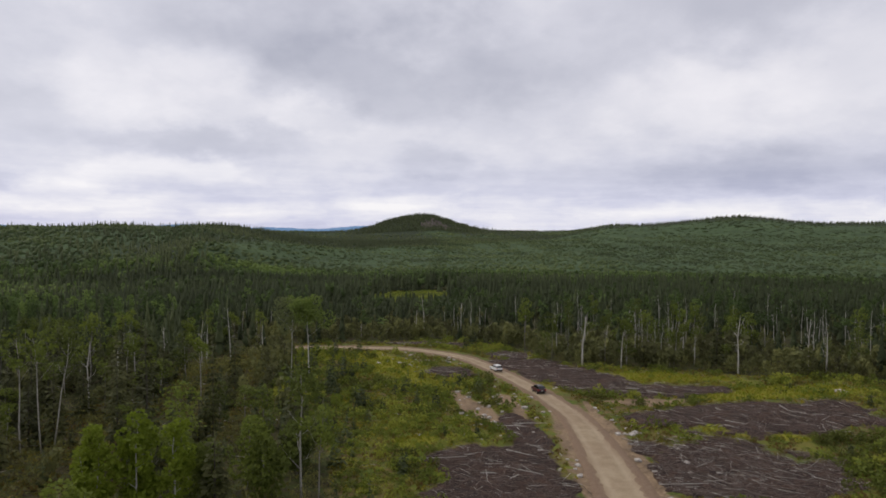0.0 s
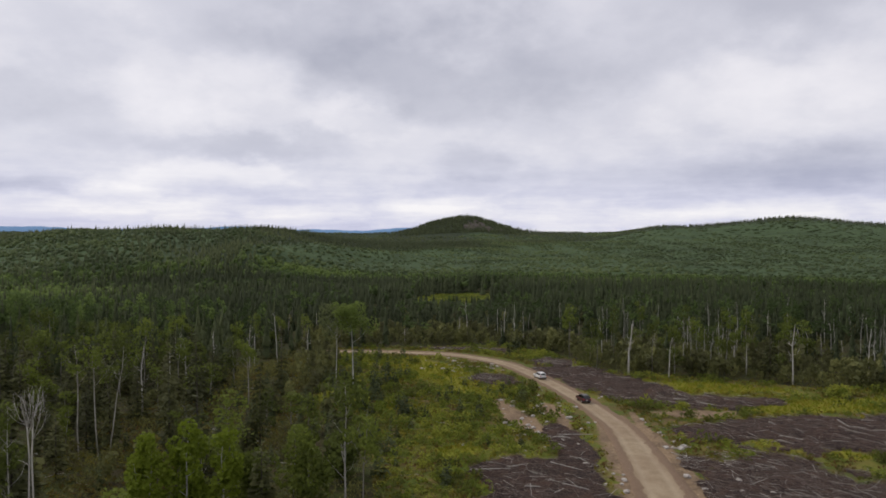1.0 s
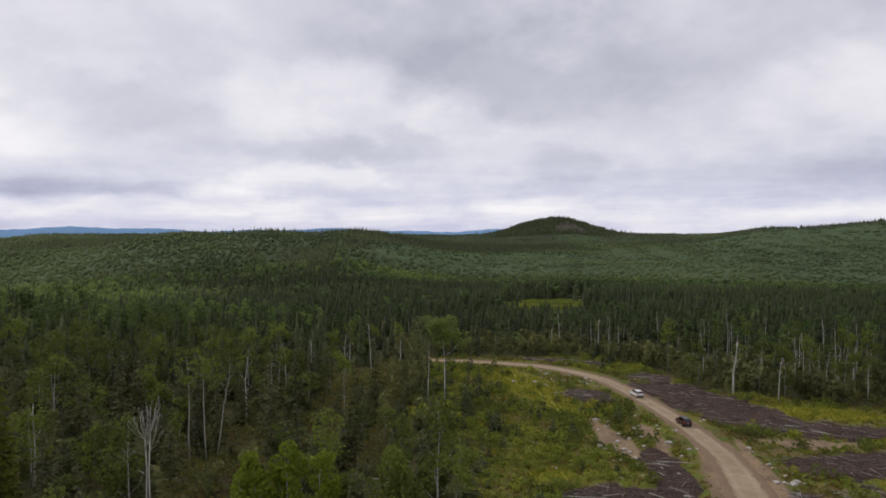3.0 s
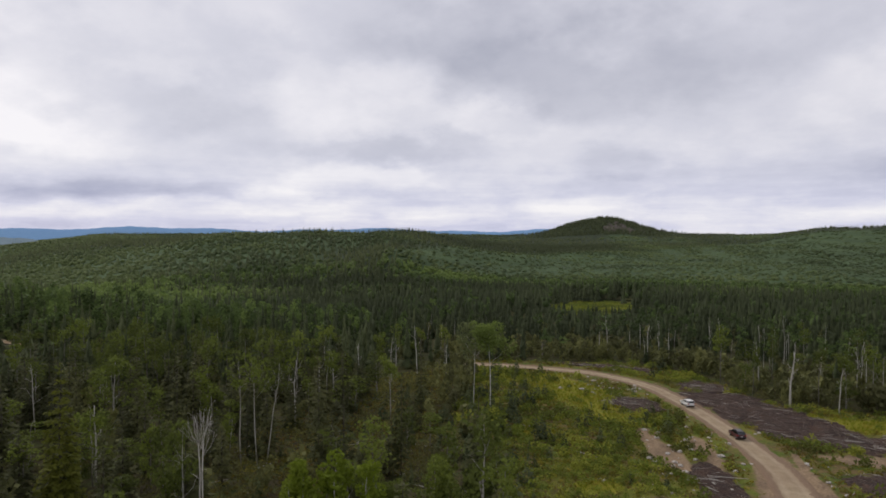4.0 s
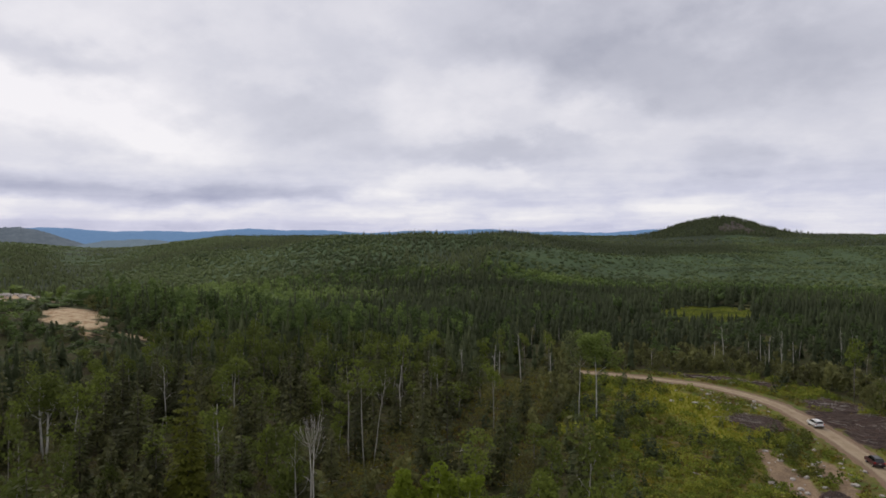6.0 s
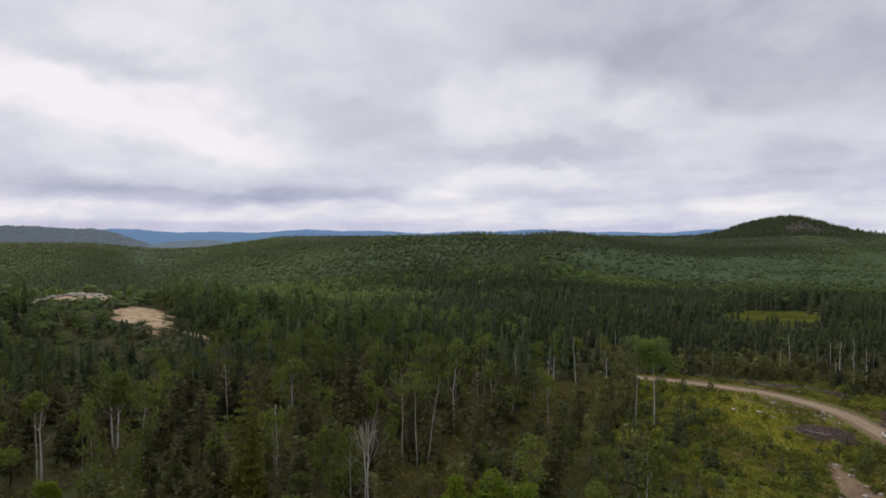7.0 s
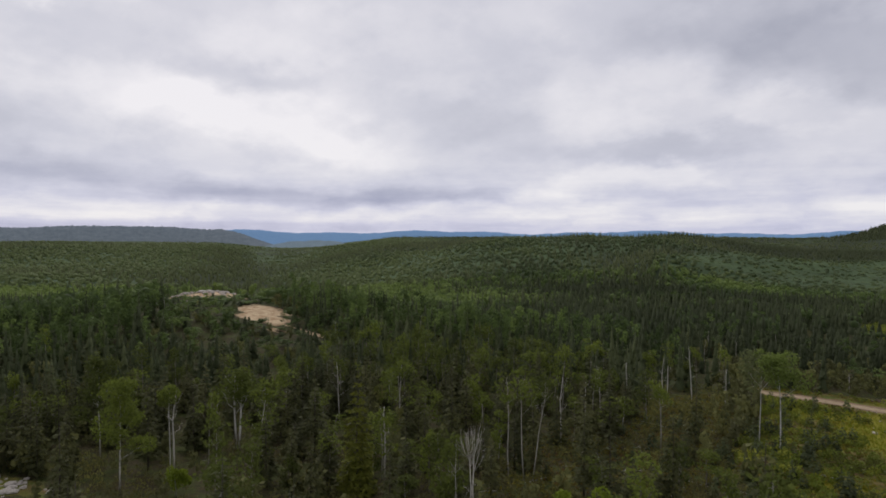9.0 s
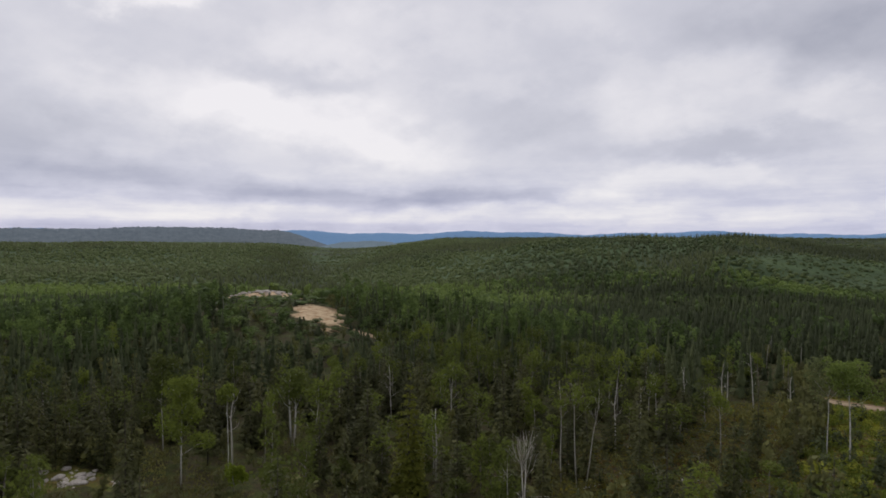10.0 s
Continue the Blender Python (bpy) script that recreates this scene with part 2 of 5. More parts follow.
def foliage(name, dark, light, odd, per="tree", through=0.25, tufted=0.0):
    """Leaves or needles: tone varies from tree to tree and from clump to clump."""
    m = Mat(name, 0.75, 0.12)
    if per == "tree":
        tone = m.node("ShaderNodeObjectInfo").outputs["Random"]
    else:
        tone = m.attr("tone")
    leaf = m.node("ShaderNodeNewGeometry").outputs["Random Per Island"]
    wt = 0.62 if per == "tree" else 0.8
    f = m.math("ADD", m.math("MULTIPLY", tone, wt), m.math("MULTIPLY", leaf, 1 - wt))
    c = m.ramp(f, (0.08, dark), (0.54, light), (0.80, odd))
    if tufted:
        # hollows of the bump get shade painted in, darker than any leaf
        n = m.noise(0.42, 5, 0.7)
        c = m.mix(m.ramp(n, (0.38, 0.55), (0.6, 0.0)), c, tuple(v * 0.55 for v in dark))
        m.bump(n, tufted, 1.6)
    m.color(c)
    if through:
        tr = m.nt.nodes.new("ShaderNodeBsdfTranslucent")
        m.link(c, tr.inputs[0])
        mx = m.nt.nodes.new("ShaderNodeMixShader")
        mx.inputs[0].default_value = through
        m.link(m.b.outputs[0], mx.inputs[1])
        m.link(tr.outputs[0], mx.inputs[2])
        m.link(mx.outputs[0], m.nt.nodes["Material Output"].inputs[0])
    return m.m


def make_ground():
    m = Mat("forest_floor_and_grass", 0.95, 0.1)
    n1, n2, n3 = m.noise(0.35, 5), m.noise(2.6, 4), m.noise(0.06, 3)
    floor = m.ramp(n2, (0.3, (0.020, 0.017, 0.009)), (0.5, (0.044, 0.037, 0.018)), (0.7, (0.082, 0.066, 0.030)))
    floor = m.mix(m.ramp(n1, (0.42, 0.0), (0.6, 0.75)), floor, m.ramp(n2, (0.3, (0.028, 0.042, 0.011)), (0.7, (0.070, 0.088, 0.020))))
    herb = m.ramp(n2, (0.28, (0.035, 0.055, 0.012)), (0.5, (0.075, 0.105, 0.018)), (0.72, (0.13, 0.14, 0.03)))
    herb = m.mix(m.ramp(n1, (0.40, 0.0), (0.58, 0.85)), herb, m.ramp(n2, (0.3, (0.085, 0.055, 0.03)), (0.7, (0.19, 0.125, 0.055))))
    herb = m.mix(m.ramp(n3, (0.45, 0.0), (0.6, 0.5)), herb, (0.16, 0.165, 0.022))
    yellow = m.ramp(n2, (0.25, (0.105, 0.118, 0.014)), (0.5, (0.18, 0.175, 0.018)), (0.75, (0.26, 0.205, 0.03)))
    dirt = m.ramp(n2, (0.25, (0.145, 0.098, 0.058)), (0.5, (0.235, 0.164, 0.100)), (0.75, (0.335, 0.250, 0.165)))
    dirt = m.mix(m.ramp(n1, (0.42, 0.0), (0.62, 0.7)), dirt, m.ramp(n2, (0.3, (0.085, 0.06, 0.04)), (0.7, (0.17, 0.12, 0.08))))
    edge = m.math("MULTIPLY", m.math("SUBTRACT", n1, 0.5), 1.1)

    def zone(name):
        return m.ramp(m.math("ADD", m.attr(name), edge), (0.38, 0.0), (0.62, 1.0))

    c = m.mix(zone("cut"), floor, herb)
    c = m.mix(zone("grass"), c, yellow)
    c = m.mix(zone("mulch"), c, m.ramp(n2, (0.3, (0.026, 0.017, 0.014)), (0.7, (0.095, 0.066, 0.055))))
    c = m.mix(zone("sand"), c, dirt)
    quarry = m.ramp(n2, (0.25, (0.34, 0.25, 0.15)), (0.5, (0.46, 0.35, 0.22)), (0.75, (0.56, 0.45, 0.30)))
    c = m.mix(zone("pit"), c, m.mix(m.ramp(n1, (0.45, 0.0), (0.6, 0.8)), quarry, (0.25, 0.15, 0.075)))
    light = m.ramp(m.noise(0.02, 6, 0.72), (0.3, (0.034, 0.052, 0.024)), (0.5, (0.050, 0.078, 0.033)), (0.7, (0.070, 0.104, 0.042)))
    sombre = m.ramp(m.noise(0.05, 4, 0.6), (0.3, (0.020, 0.028, 0.016)), (0.7, (0.038, 0.050, 0.026)))
    wood = m.mix(m.ramp(m.math("ADD", m.attr("needled"), edge), (0.35, 0.0), (0.75, 1.0)), light, sombre)
    c = m.mix(m.attr("canopy"), c, wood)
    m.color(c)
    m.bump(m.noise(1.7, 6, 0.7), 0.8, 0.25)
    return m.m


def make_road():
    m = Mat("packed_gravel", 0.93, 0.15)
    u = m.attr("across")
    n1, n2 = m.noise(0.5, 5), m.noise(7.0, 5, 0.7)
    c = m.ramp(n1, (0.25, (0.222, 0.166, 0.102)), (0.55, (0.308, 0.238, 0.152)), (0.8, (0.370, 0.297, 0.200)))
    wear = m.math("ABSOLUTE", m.math("SUBTRACT", m.math("ABSOLUTE", u), 0.45))
    c = m.mix(m.ramp(m.math("ADD", wear, m.math("MULTIPLY", n1, 0.16)), (0.10, 0.45), (0.28, 0.0)), c, (0.395, 0.318, 0.218))
    side = m.ramp(m.math("ADD", m.math("ABSOLUTE", u), m.math("MULTIPLY", n1, 0.6)), (0.96, 0.0), (1.34, 1.0))
    c = m.mix(side, c, m.ramp(n2, (0.3, (0.115, 0.074, 0.048)), (0.7, (0.235, 0.160, 0.104))))
    c = m.mix(m.math("MULTIPLY", m.ramp(n2, (0.45, 0.0), (0.7, 1.0)), 0.5), c, (0.155, 0.115, 0.08))
    c = m.mix(m.ramp(m.noise(2.2, 6, 0.75), (0.55, 0.0), (0.72, 0.4)), c, (0.40, 0.325, 0.245))
    c = m.mix(m.ramp(m.noise(0.12, 4, 0.6), (0.42, 0.0), (0.62, 0.35)), c, (0.20, 0.135, 0.085))
    m.color(c)
    return m.bump(n2, 0.6, 0.06).m


def make_wood(name, a, b, scale=6.0):
    m = Mat(name, 0.85, 0.2)
    n = m.noise(scale, 5, 0.65)
    tone = m.node("ShaderNodeNewGeometry").outputs["Random Per Island"]
    c = m.mix(tone, m.ramp(n, (0.3, a), (0.7, b)), m.ramp(n, (0.3, tuple(v * 0.6 for v in a)), (0.7, tuple(v * 0.75 for v in b))))
    m.color(c)
    return m.bump(n, 0.5, 0.03).m


def make_birch():
    m = Mat("pale_birch_bark", 0.7, 0.25)
    sc = m.node("ShaderNodeMapping", Scale=(3.0, 3.0, 9.0))
    m.link(m.where(), sc.inputs[0])
    n = m.noise(1.0, 4, 0.7, sc.outputs[0])
    c = m.ramp(n, (0.32, (0.05, 0.045, 0.04)), (0.42, (0.34, 0.32, 0.28)), (0.75, (0.50, 0.48, 0.43)))
    tone = m.node("ShaderNodeObjectInfo").outputs["Random"]
    m.color(m.mix(m.math("MULTIPLY", m.math("POWER", tone, 0.6), 0.9), c, (0.115, 0.10, 0.08)))
    return m.bump(n, 0.3, 0.02).m


def make_plain(name, col, rough=0.5, metal=0.0, spec=0.4, dirt=None):
    m = Mat(name, rough, spec)
    m.b.inputs["Metallic"].default_value = metal
    if dirt:
        m.color(m.mix(m.ramp(m.noise(3.5, 5, 0.6), (0.45, 0.0), (0.75, 0.7)), col, dirt))
    else:
        n = m.noise(14.0, 3)
        m.color(m.mix(n, tuple(v * 0.88 for v in col), tuple(min(1, v * 1.1) for v in col)))
    return m.m


GROUND = make_ground()
GRAVEL = make_road()
NEEDLE = foliage("spruce_needles", (0.041, 0.044, 0.017), (0.067, 0.072, 0.026), (0.096, 0.098, 0.035), "tree", 0.2)
LEAF = foliage("aspen_leaves", (0.064, 0.078, 0.02), (0.102, 0.126, 0.027), (0.162, 0.198, 0.035), "tree", 0.4)
BRIGHT = foliage("young_aspen_leaves", (0.12, 0.158, 0.016), (0.16, 0.208, 0.021), (0.195, 0.24, 0.03), "tree", 0.4)
LARCH = foliage("larch_needles", (0.085, 0.098, 0.014), (0.118, 0.128, 0.018), (0.150, 0.155, 0.026), "tree", 0.35)
NEEDLE_F = foliage("far_spruce_needles", (0.036, 0.046, 0.02), (0.06, 0.074, 0.031), (0.088, 0.105, 0.042), "stand", 0.2)
LEAF_F = foliage("far_aspen_leaves", (0.05, 0.073, 0.026), (0.094, 0.136, 0.041), (0.164, 0.222, 0.06), "stand", 0.4)
PALE = foliage("pale_birch_leaves", (0.095, 0.128, 0.034), (0.138, 0.186, 0.042), (0.175, 0.225, 0.055), "tree", 0.4)
THIN = foliage("grey_birch_leaves", (0.10, 0.12, 0.05), (0.14, 0.16, 0.065), (0.17, 0.19, 0.08), "tree", 0.4)
# leaf colour leans bluer to suggest haze over the far slopes
LEAF_H = foliage("hazed_hillside_leaves", (0.048, 0.066, 0.028), (0.083, 0.113, 0.041), (0.128, 0.163, 0.056), "stand", 0.2, 0.2)
SHRUB = foliage("shrub_leaves", (0.082, 0.088, 0.024), (0.152, 0.19, 0.029), (0.272, 0.284, 0.045), "stand", 0.4)
BARK = make_wood("grey_conifer_bark", (0.045, 0.038, 0.030), (0.10, 0.085, 0.07))
BIRCH = make_birch()
STEM = make_wood("pale_grey_stems", (0.27, 0.25, 0.205), (0.50, 0.47, 0.41))
DEAD = make_wood("bleached_dead_wood", (0.36, 0.335, 0.285), (0.60, 0.57, 0.51))
STICK = make_wood("weathered_slash_wood", (0.075, 0.053, 0.044), (0.27, 0.215, 0.18))
WHITE_BARK = make_wood("white_birch_bark", (0.34, 0.325, 0.29), (0.68, 0.66, 0.61), 3.0)
GRANITE = make_wood("grey_lichened_granite", (0.060, 0.056, 0.050), (0.225, 0.190, 0.160), 0.16)
STONE = make_wood("pale_granite", (0.38, 0.34, 0.29), (0.62, 0.57, 0.51), 3.0)

# ---- building with arrays ----
rng = np.random.default_rng(7)


def shape(name, verts, tris, material, tone=None):
    """A mesh from arrays of corners and triangles."""
    me = bpy.data.meshes.new(name)
    verts, tris = np.asarray(verts, np.float32), np.asarray(tris, np.int32)
    me.vertices.add(len(verts))
    me.vertices.foreach_set("co", verts.ravel())
    me.loops.add(tris.size)
    me.loops.foreach_set("vertex_index", tris.ravel())
    me.polygons.add(len(tris))
    me.polygons.foreach_set("loop_start", np.arange(0, tris.size, 3, dtype=np.int32))
    if tone is not None:
        a = me.attributes.new("tone", "FLOAT", "POINT")
        a.data.foreach_set("value", np.asarray(tone, np.float32))
    me.materials.append(material)
    me.update(calc_edges=True)
    me.validate()
    return me


def join(chunks):
    """Joins (verts, tris) pairs into one."""
    vs, ts, n = [], [], 0
    for v, t in chunks:
        vs.append(v)
        ts.append(t + n)
        n += len(v)
    return np.concatenate(vs), np.concatenate(ts)


def scatter(name, templates, places, material):
    """One mesh out of many: places are rows x, y, z, scale, height scale, turn, tone, template index."""
    vs, ts, tn, n = [], [], [], 0
    for k, (v, t) in enumerate(templates):
        rows = places[places[:, 7] == k]
        if not len(rows):
            continue
        c, s = np.cos(rows[:, 5])[:, None], np.sin(rows[:, 5])[:, None]
        X = (v[None, :, 0] * c - v[None, :, 1] * s) * rows[:, 3:4] + rows[:, 0:1]
        Y = (v[None, :, 0] * s + v[None, :, 1] * c) * rows[:, 3:4] + rows[:, 1:2]
        Z = v[None, :, 2] * rows[:, 4:5] + rows[:, 2:3]
        vs.append(np.stack([X, Y, Z], -1).reshape(-1, 3))
        ts.append((t[None] + (np.arange(len(rows)) * len(v))[:, None, None]).reshape(-1, 3) + n)
        tn.append(np.repeat(rows[:, 6], len(v)))
        n += len(rows) * len(v)
    return new(name, shape(name, np.concatenate(vs), np.concatenate(ts), material, np.concatenate(tn)))


def tube(points, radii, sides=6):
    """A tapered stem along points."""
    pts = np.array(points, float)
    vs, ts = [], []
    for i, (p, r) in enumerate(zip(pts, radii)):
        d = pts[min(i + 1, len(pts) - 1)] - pts[max(i - 1, 0)]
        d /= np.linalg.norm(d) + 1e-9
        a = np.cross(d, (0.31, 0.95, 0.02) if abs(d[2]) > 0.5 else (0, 0, 1.0))
        a /= np.linalg.norm(a) + 1e-9
        b = np.cross(d, a)
        for k in range(sides):
            w = 2 * math.pi * k / sides
            vs.append(p + r * (math.cos(w) * a + math.sin(w) * b))
    for i in range(len(pts) - 1):
        for k in range(sides):
            q, k2 = i * sides, (k + 1) % sides
            ts += [(q + k, q + k2, q + sides + k2), (q + k, q + sides + k2, q + sides + k)]
    top = (len(pts) - 1) * sides
    ts += [(top, top + k, top + k + 1) for k in range(1, sides - 1)]
    ts += [(0, k + 1, k) for k in range(1, sides - 1)]
    return np.array(vs), np.array(ts)


def leaves(centres, size, flat=0.0):
    """Little three-cornered sprays of leaves at the centres, each turned its own way."""
    n = len(centres)
    a = rng.normal(size=(n, 3))
    b = rng.normal(size=(n, 3))
    a[:, 2] *= 1 - flat
    b[:, 2] *= 1 - flat
    a /= np.linalg.norm(a, axis=1)[:, None]
    b -= (a * b).sum(1)[:, None] * a
    b /= np.linalg.norm(b, axis=1)[:, None]
    s = size * rng.uniform(0.6, 1.4, (n, 1))
    v = np.stack([centres - a * s * 0.6, centres + b * s * 0.45, centres + a * s * 0.65, centres - b * s * 0.5], 1).reshape(-1, 3)
    q = np.arange(n)[:, None] * 4
    t = np.concatenate([q + (0, 1, 2), q + (0, 2, 3)])
    return v, t


def ball_points(n, c, r, shell=0.45):
    d = rng.normal(size=(n, 3))
    d /= np.linalg.norm(d, axis=1)[:, None]
    return np.array(c) + d * np.array(r) * rng.uniform(shell, 1.0, (n, 1)) ** 0.7


def spruce_crown(h, width, n, size, bare=0.1, power=0.8):
    """Needled sprays that hang outwards round the stem, in uneven whorls, shorter towards the tip."""
    f = 1 - np.sqrt(rng.uniform(0, 1, n))
    lev = np.round(f * 15 + rng.uniform(-0.35, 0.35, n)) / 15
    f = np.clip(0.35 * f + 0.65 * lev, 0, 0.99)
    w = rng.uniform(0, 2 * math.pi, n)
    ph = rng.uniform(0, 6.28, 3)
    lump = 1 + 0.22 * np.sin(2 * w + ph[0] + 5 * f) + 0.18 * np.sin(3 * w + ph[1] - 11 * f)
    reach = (width * (1 - f) ** power * lump + 0.15) * rng.uniform(0.35, 1.08, n)
    d = np.stack([np.cos(w), np.sin(w), np.zeros(n)], 1)
    side = np.stack([-np.sin(w), np.cos(w), np.zeros(n)], 1)
    c = d * reach[:, None]
    c[:, 2] = h * (bare + (1 - bare) * f) - 0.28 * reach
    ln = (size * rng.uniform(0.7, 1.4, n) * (1 - 0.45 * f))[:, None]
    out = d + np.stack([rng.normal(0, 0.3, n), rng.normal(0, 0.3, n), rng.uniform(-0.75, 0.15, n)], 1)
    sd = side + np.stack([np.zeros(n), np.zeros(n), rng.normal(0, 0.6, n)], 1)
    v = np.stack([c - out * ln * 0.5, c + sd * ln * 0.42, c + out * ln * 0.65, c - sd * ln * 0.42], 1).reshape(-1, 3)
    q = np.arange(n)[:, None] * 4
    tip = np.array([(0.10, 0, h * 0.93), (-0.06, 0.09, h * 0.93), (-0.06, -0.09, h * 0.93), (0, 0, h * 1.03)])
    return join([(v, np.concatenate([q + (0, 1, 2), q + (0, 2, 3)])), (tip, np.array([(0, 1, 3), (1, 2, 3), (2, 0, 3)]))])


def limbs(h, start, count, spread, lean=(0, 0), r0=0.16, twigs=2):
    """A trunk with rising limbs: the tubes, and the ends of the limbs."""
    bend = rng.normal(0, 0.012 * h, (5, 2))
    spine = [(lean[0] * f + bend[k][0] * f, lean[1] * f + bend[k][1] * f, h * f) for k, f in enumerate((0, 0.28, 0.55, 0.8, 1.0))]
    parts = [tube(spine, [r0, r0 * 0.8, r0 * 0.62, r0 * 0.4, r0 * 0.12], 6)]
    ends = [np.array(spine[-1])]
    sp = np.array(spine)
    for k in range(count):
        f = start + (0.97 - start) * (k + rng.random()) / count
        p = np.array([np.interp(f, (0, 0.28, 0.55, 0.8, 1.0), sp[:, j]) for j in range(3)])
        w = k * 2.4 + rng.uniform(-0.5, 0.5)
        ln = spread * (1.15 - 0.75 * (f - start) / (1 - start)) * rng.uniform(0.7, 1.2)
        d = np.array((math.cos(w), math.sin(w), rng.uniform(0.5, 1.1)))
        m_, e_ = p + d * ln * 0.5 + rng.normal(0, 0.15, 3), p + d * ln * np.array((0.9, 0.9, 1.1))
        rr = r0 * 0.42 * (1.1 - f * 0.7)
        parts.append(tube([p, m_, e_], [rr, rr * 0.7, rr * 0.2], 4))
        ends.append(e_)
        for _ in range(twigs):
            q = m_ + (e_ - m_) * rng.random()
            e2 = q + d * ln * 0.3 + rng.normal(0, ln * 0.22, 3)
            parts.append(tube([q, e2], [rr * 0.4, rr * 0.12], 3))
            ends.append(e2)
    return join(parts), ends


def leafy_crown(ends, lobes, per, r, size):
    """Rounded lobes of fine leaves about some of the limbs' ends, with ragged edges."""
    e = np.array(ends)
    pick = rng.permutation(len(e))[:lobes]
    parts = []
    for q in e[pick]:
        s = rng.uniform(0.75, 1.2) * r
        parts.append(leaves(ball_points(int(per * 0.75), q, (s, s, s * 0.8), 0.6), size))
        parts.append(leaves(ball_points(int(per * 0.25), q, (s * 1.3, s * 1.3, s * 1.1), 0.5), size))
    return join(parts)


def slope_end(az):
    """How far out the light slope reaches, by direction."""
    return np.interp(az, [-12, -5, 0, 12, 20, 26], [2080, 1600, 1320, 1020, 830, 700])


def dark_belt(x, y):
    """1 in the belt of conifers behind the light slope."""
    r, az = np.hypot(x, y), np.degrees(np.arctan2(-x, y))
    end = slope_end(az)
    return sstep(-1, 4, az) * sstep(18, 12, az) * sstep(end - 20, end + 50, r + 40 * wob(x, y, 90, 0.9)) * sstep(end + 560, end + 330, r)


def light_slope(x, y):
    """1 on the gentle slopes of young broadleaved growth."""
    r, az = np.hypot(x, y), np.degrees(np.arctan2(-x, y))
    end = slope_end(az)
    return sstep(610, 680, r + 30 * wob(x, y, 80, 0.4)) * sstep(end + 60, end - 60, r + 50 * wob(x, y, 130, 0.7)) * sstep(23, 19, az + 1.5 * wob(x, y, 120, 1.2))


def broad_share(x, y):
    """The share of broadleaved trees, patch by patch."""
    r = np.hypot(x, y)
    az = np.degrees(np.arctan2(-x, y))
    right = sstep(26, 16, az)
    near = 0.42 - 0.16 * sstep(100, 150, r) + 0.22 * wob(x, y, 60, 0.3) + 0.15 * wob(x, y, 23, 1.3) + 0.55 * sstep(12, 5, az) * sstep(150, 180, r) * (1 - 0.8 * sstep(-20, -27, az))
    mid = 0.10 + 0.42 * sstep(30, 42, az) + 0.75 * np.clip(wob(x, y, 120, 0.8) - 0.15, 0, 1) * (1 - right) + 0.15 * sstep(25, 60, az) + 1.2 * np.exp(-((az - 46) / 9) ** 2 - ((r - 600) / 140) ** 2) * np.clip(0.65 + 0.9 * wob(x, y, 70, 0.3), 0, 1)
    far = 0.52 + 0.50 * wob(x, y, 260, 0.2) + 0.3 * wob(x, y, 90, 1.9) - 0.12 * right + 0.15 * sstep(38, 48, az) - 0.7 * sstep(-12, -17, az) * np.exp(-((r - 2260) / 150) ** 2)
    far = 0.5 + 1.9 * (far - 0.5)
    s = near + (mid - near) * sstep(230, 300, r) + (far - mid) * sstep(560, 640, r)
    s = s - 0.9 * np.exp(-((az - 2.5) / 5) ** 2) * sstep(2250, 2450, r) - 0.8 * sstep(-25, -31, az) * sstep(1500, 1900, r)
    s = s + 0.3 * np.exp(-((az - 22) / 7) ** 2 - ((r - 980) / 130) ** 2)
    s = s - 0.75 * np.exp(-((az - 57) / 3.5) ** 2) * sstep(480, 600, r) * sstep(1500, 1200, r) + 0.4 * sstep(60, 64, az) * sstep(560, 700, r) * sstep(1350, 1150, r)
    s = s - 0.8 * sstep(-23, -30, az) * sstep(560, 700, r)
    s = np.clip(s, 0.03, 0.985)
    s = np.clip(s - 0.9 * dark_belt(x, y), 0.03, 0.985)
    return s + (0.95 - 0.6 * np.clip(wob(x, y, 95, 2.7) - 0.35, 0, 1) - s) * 0.95 * light_slope(x, y)


# ---- the ground ----


def axis(lo, hi, fine, reach, grow=1.075):
    a = list(np.arange(lo, hi + 0.01, fine))
    s, up_ = fine, []
    v = hi
    while v < reach:
        s *= grow
        v += s
        up_.append(v)
    s, v, dn = fine, lo, []
    while v > -reach:
        s *= grow
        v -= s
        dn.append(v)
    return np.array(dn[::-1] + a + up_)


def grid_mesh(name, X, Y, Z, material, layers):
    """A sheet over a grid, with named values at its corners."""
    r, c = X.shape
    i = np.arange(r * c).reshape(r, c)
    a, b, d, e = i[:-1, :-1].ravel(), i[:-1, 1:].ravel(), i[1:, 1:].ravel(), i[1:, :-1].ravel()
    tris = np.concatenate([np.stack([a, b, d], 1), np.stack([a, d, e], 1)])
    me = shape(name, np.stack([X, Y, Z], -1).reshape(-1, 3), tris, material)
    for key, val in layers.items():
        at = me.attributes.new(key, "FLOAT", "POINT")
        at.data.foreach_set("value", np.asarray(val, np.float32).ravel())
    me.polygons.foreach_set("use_smooth", np.ones(len(me.polygons), bool))
    return me


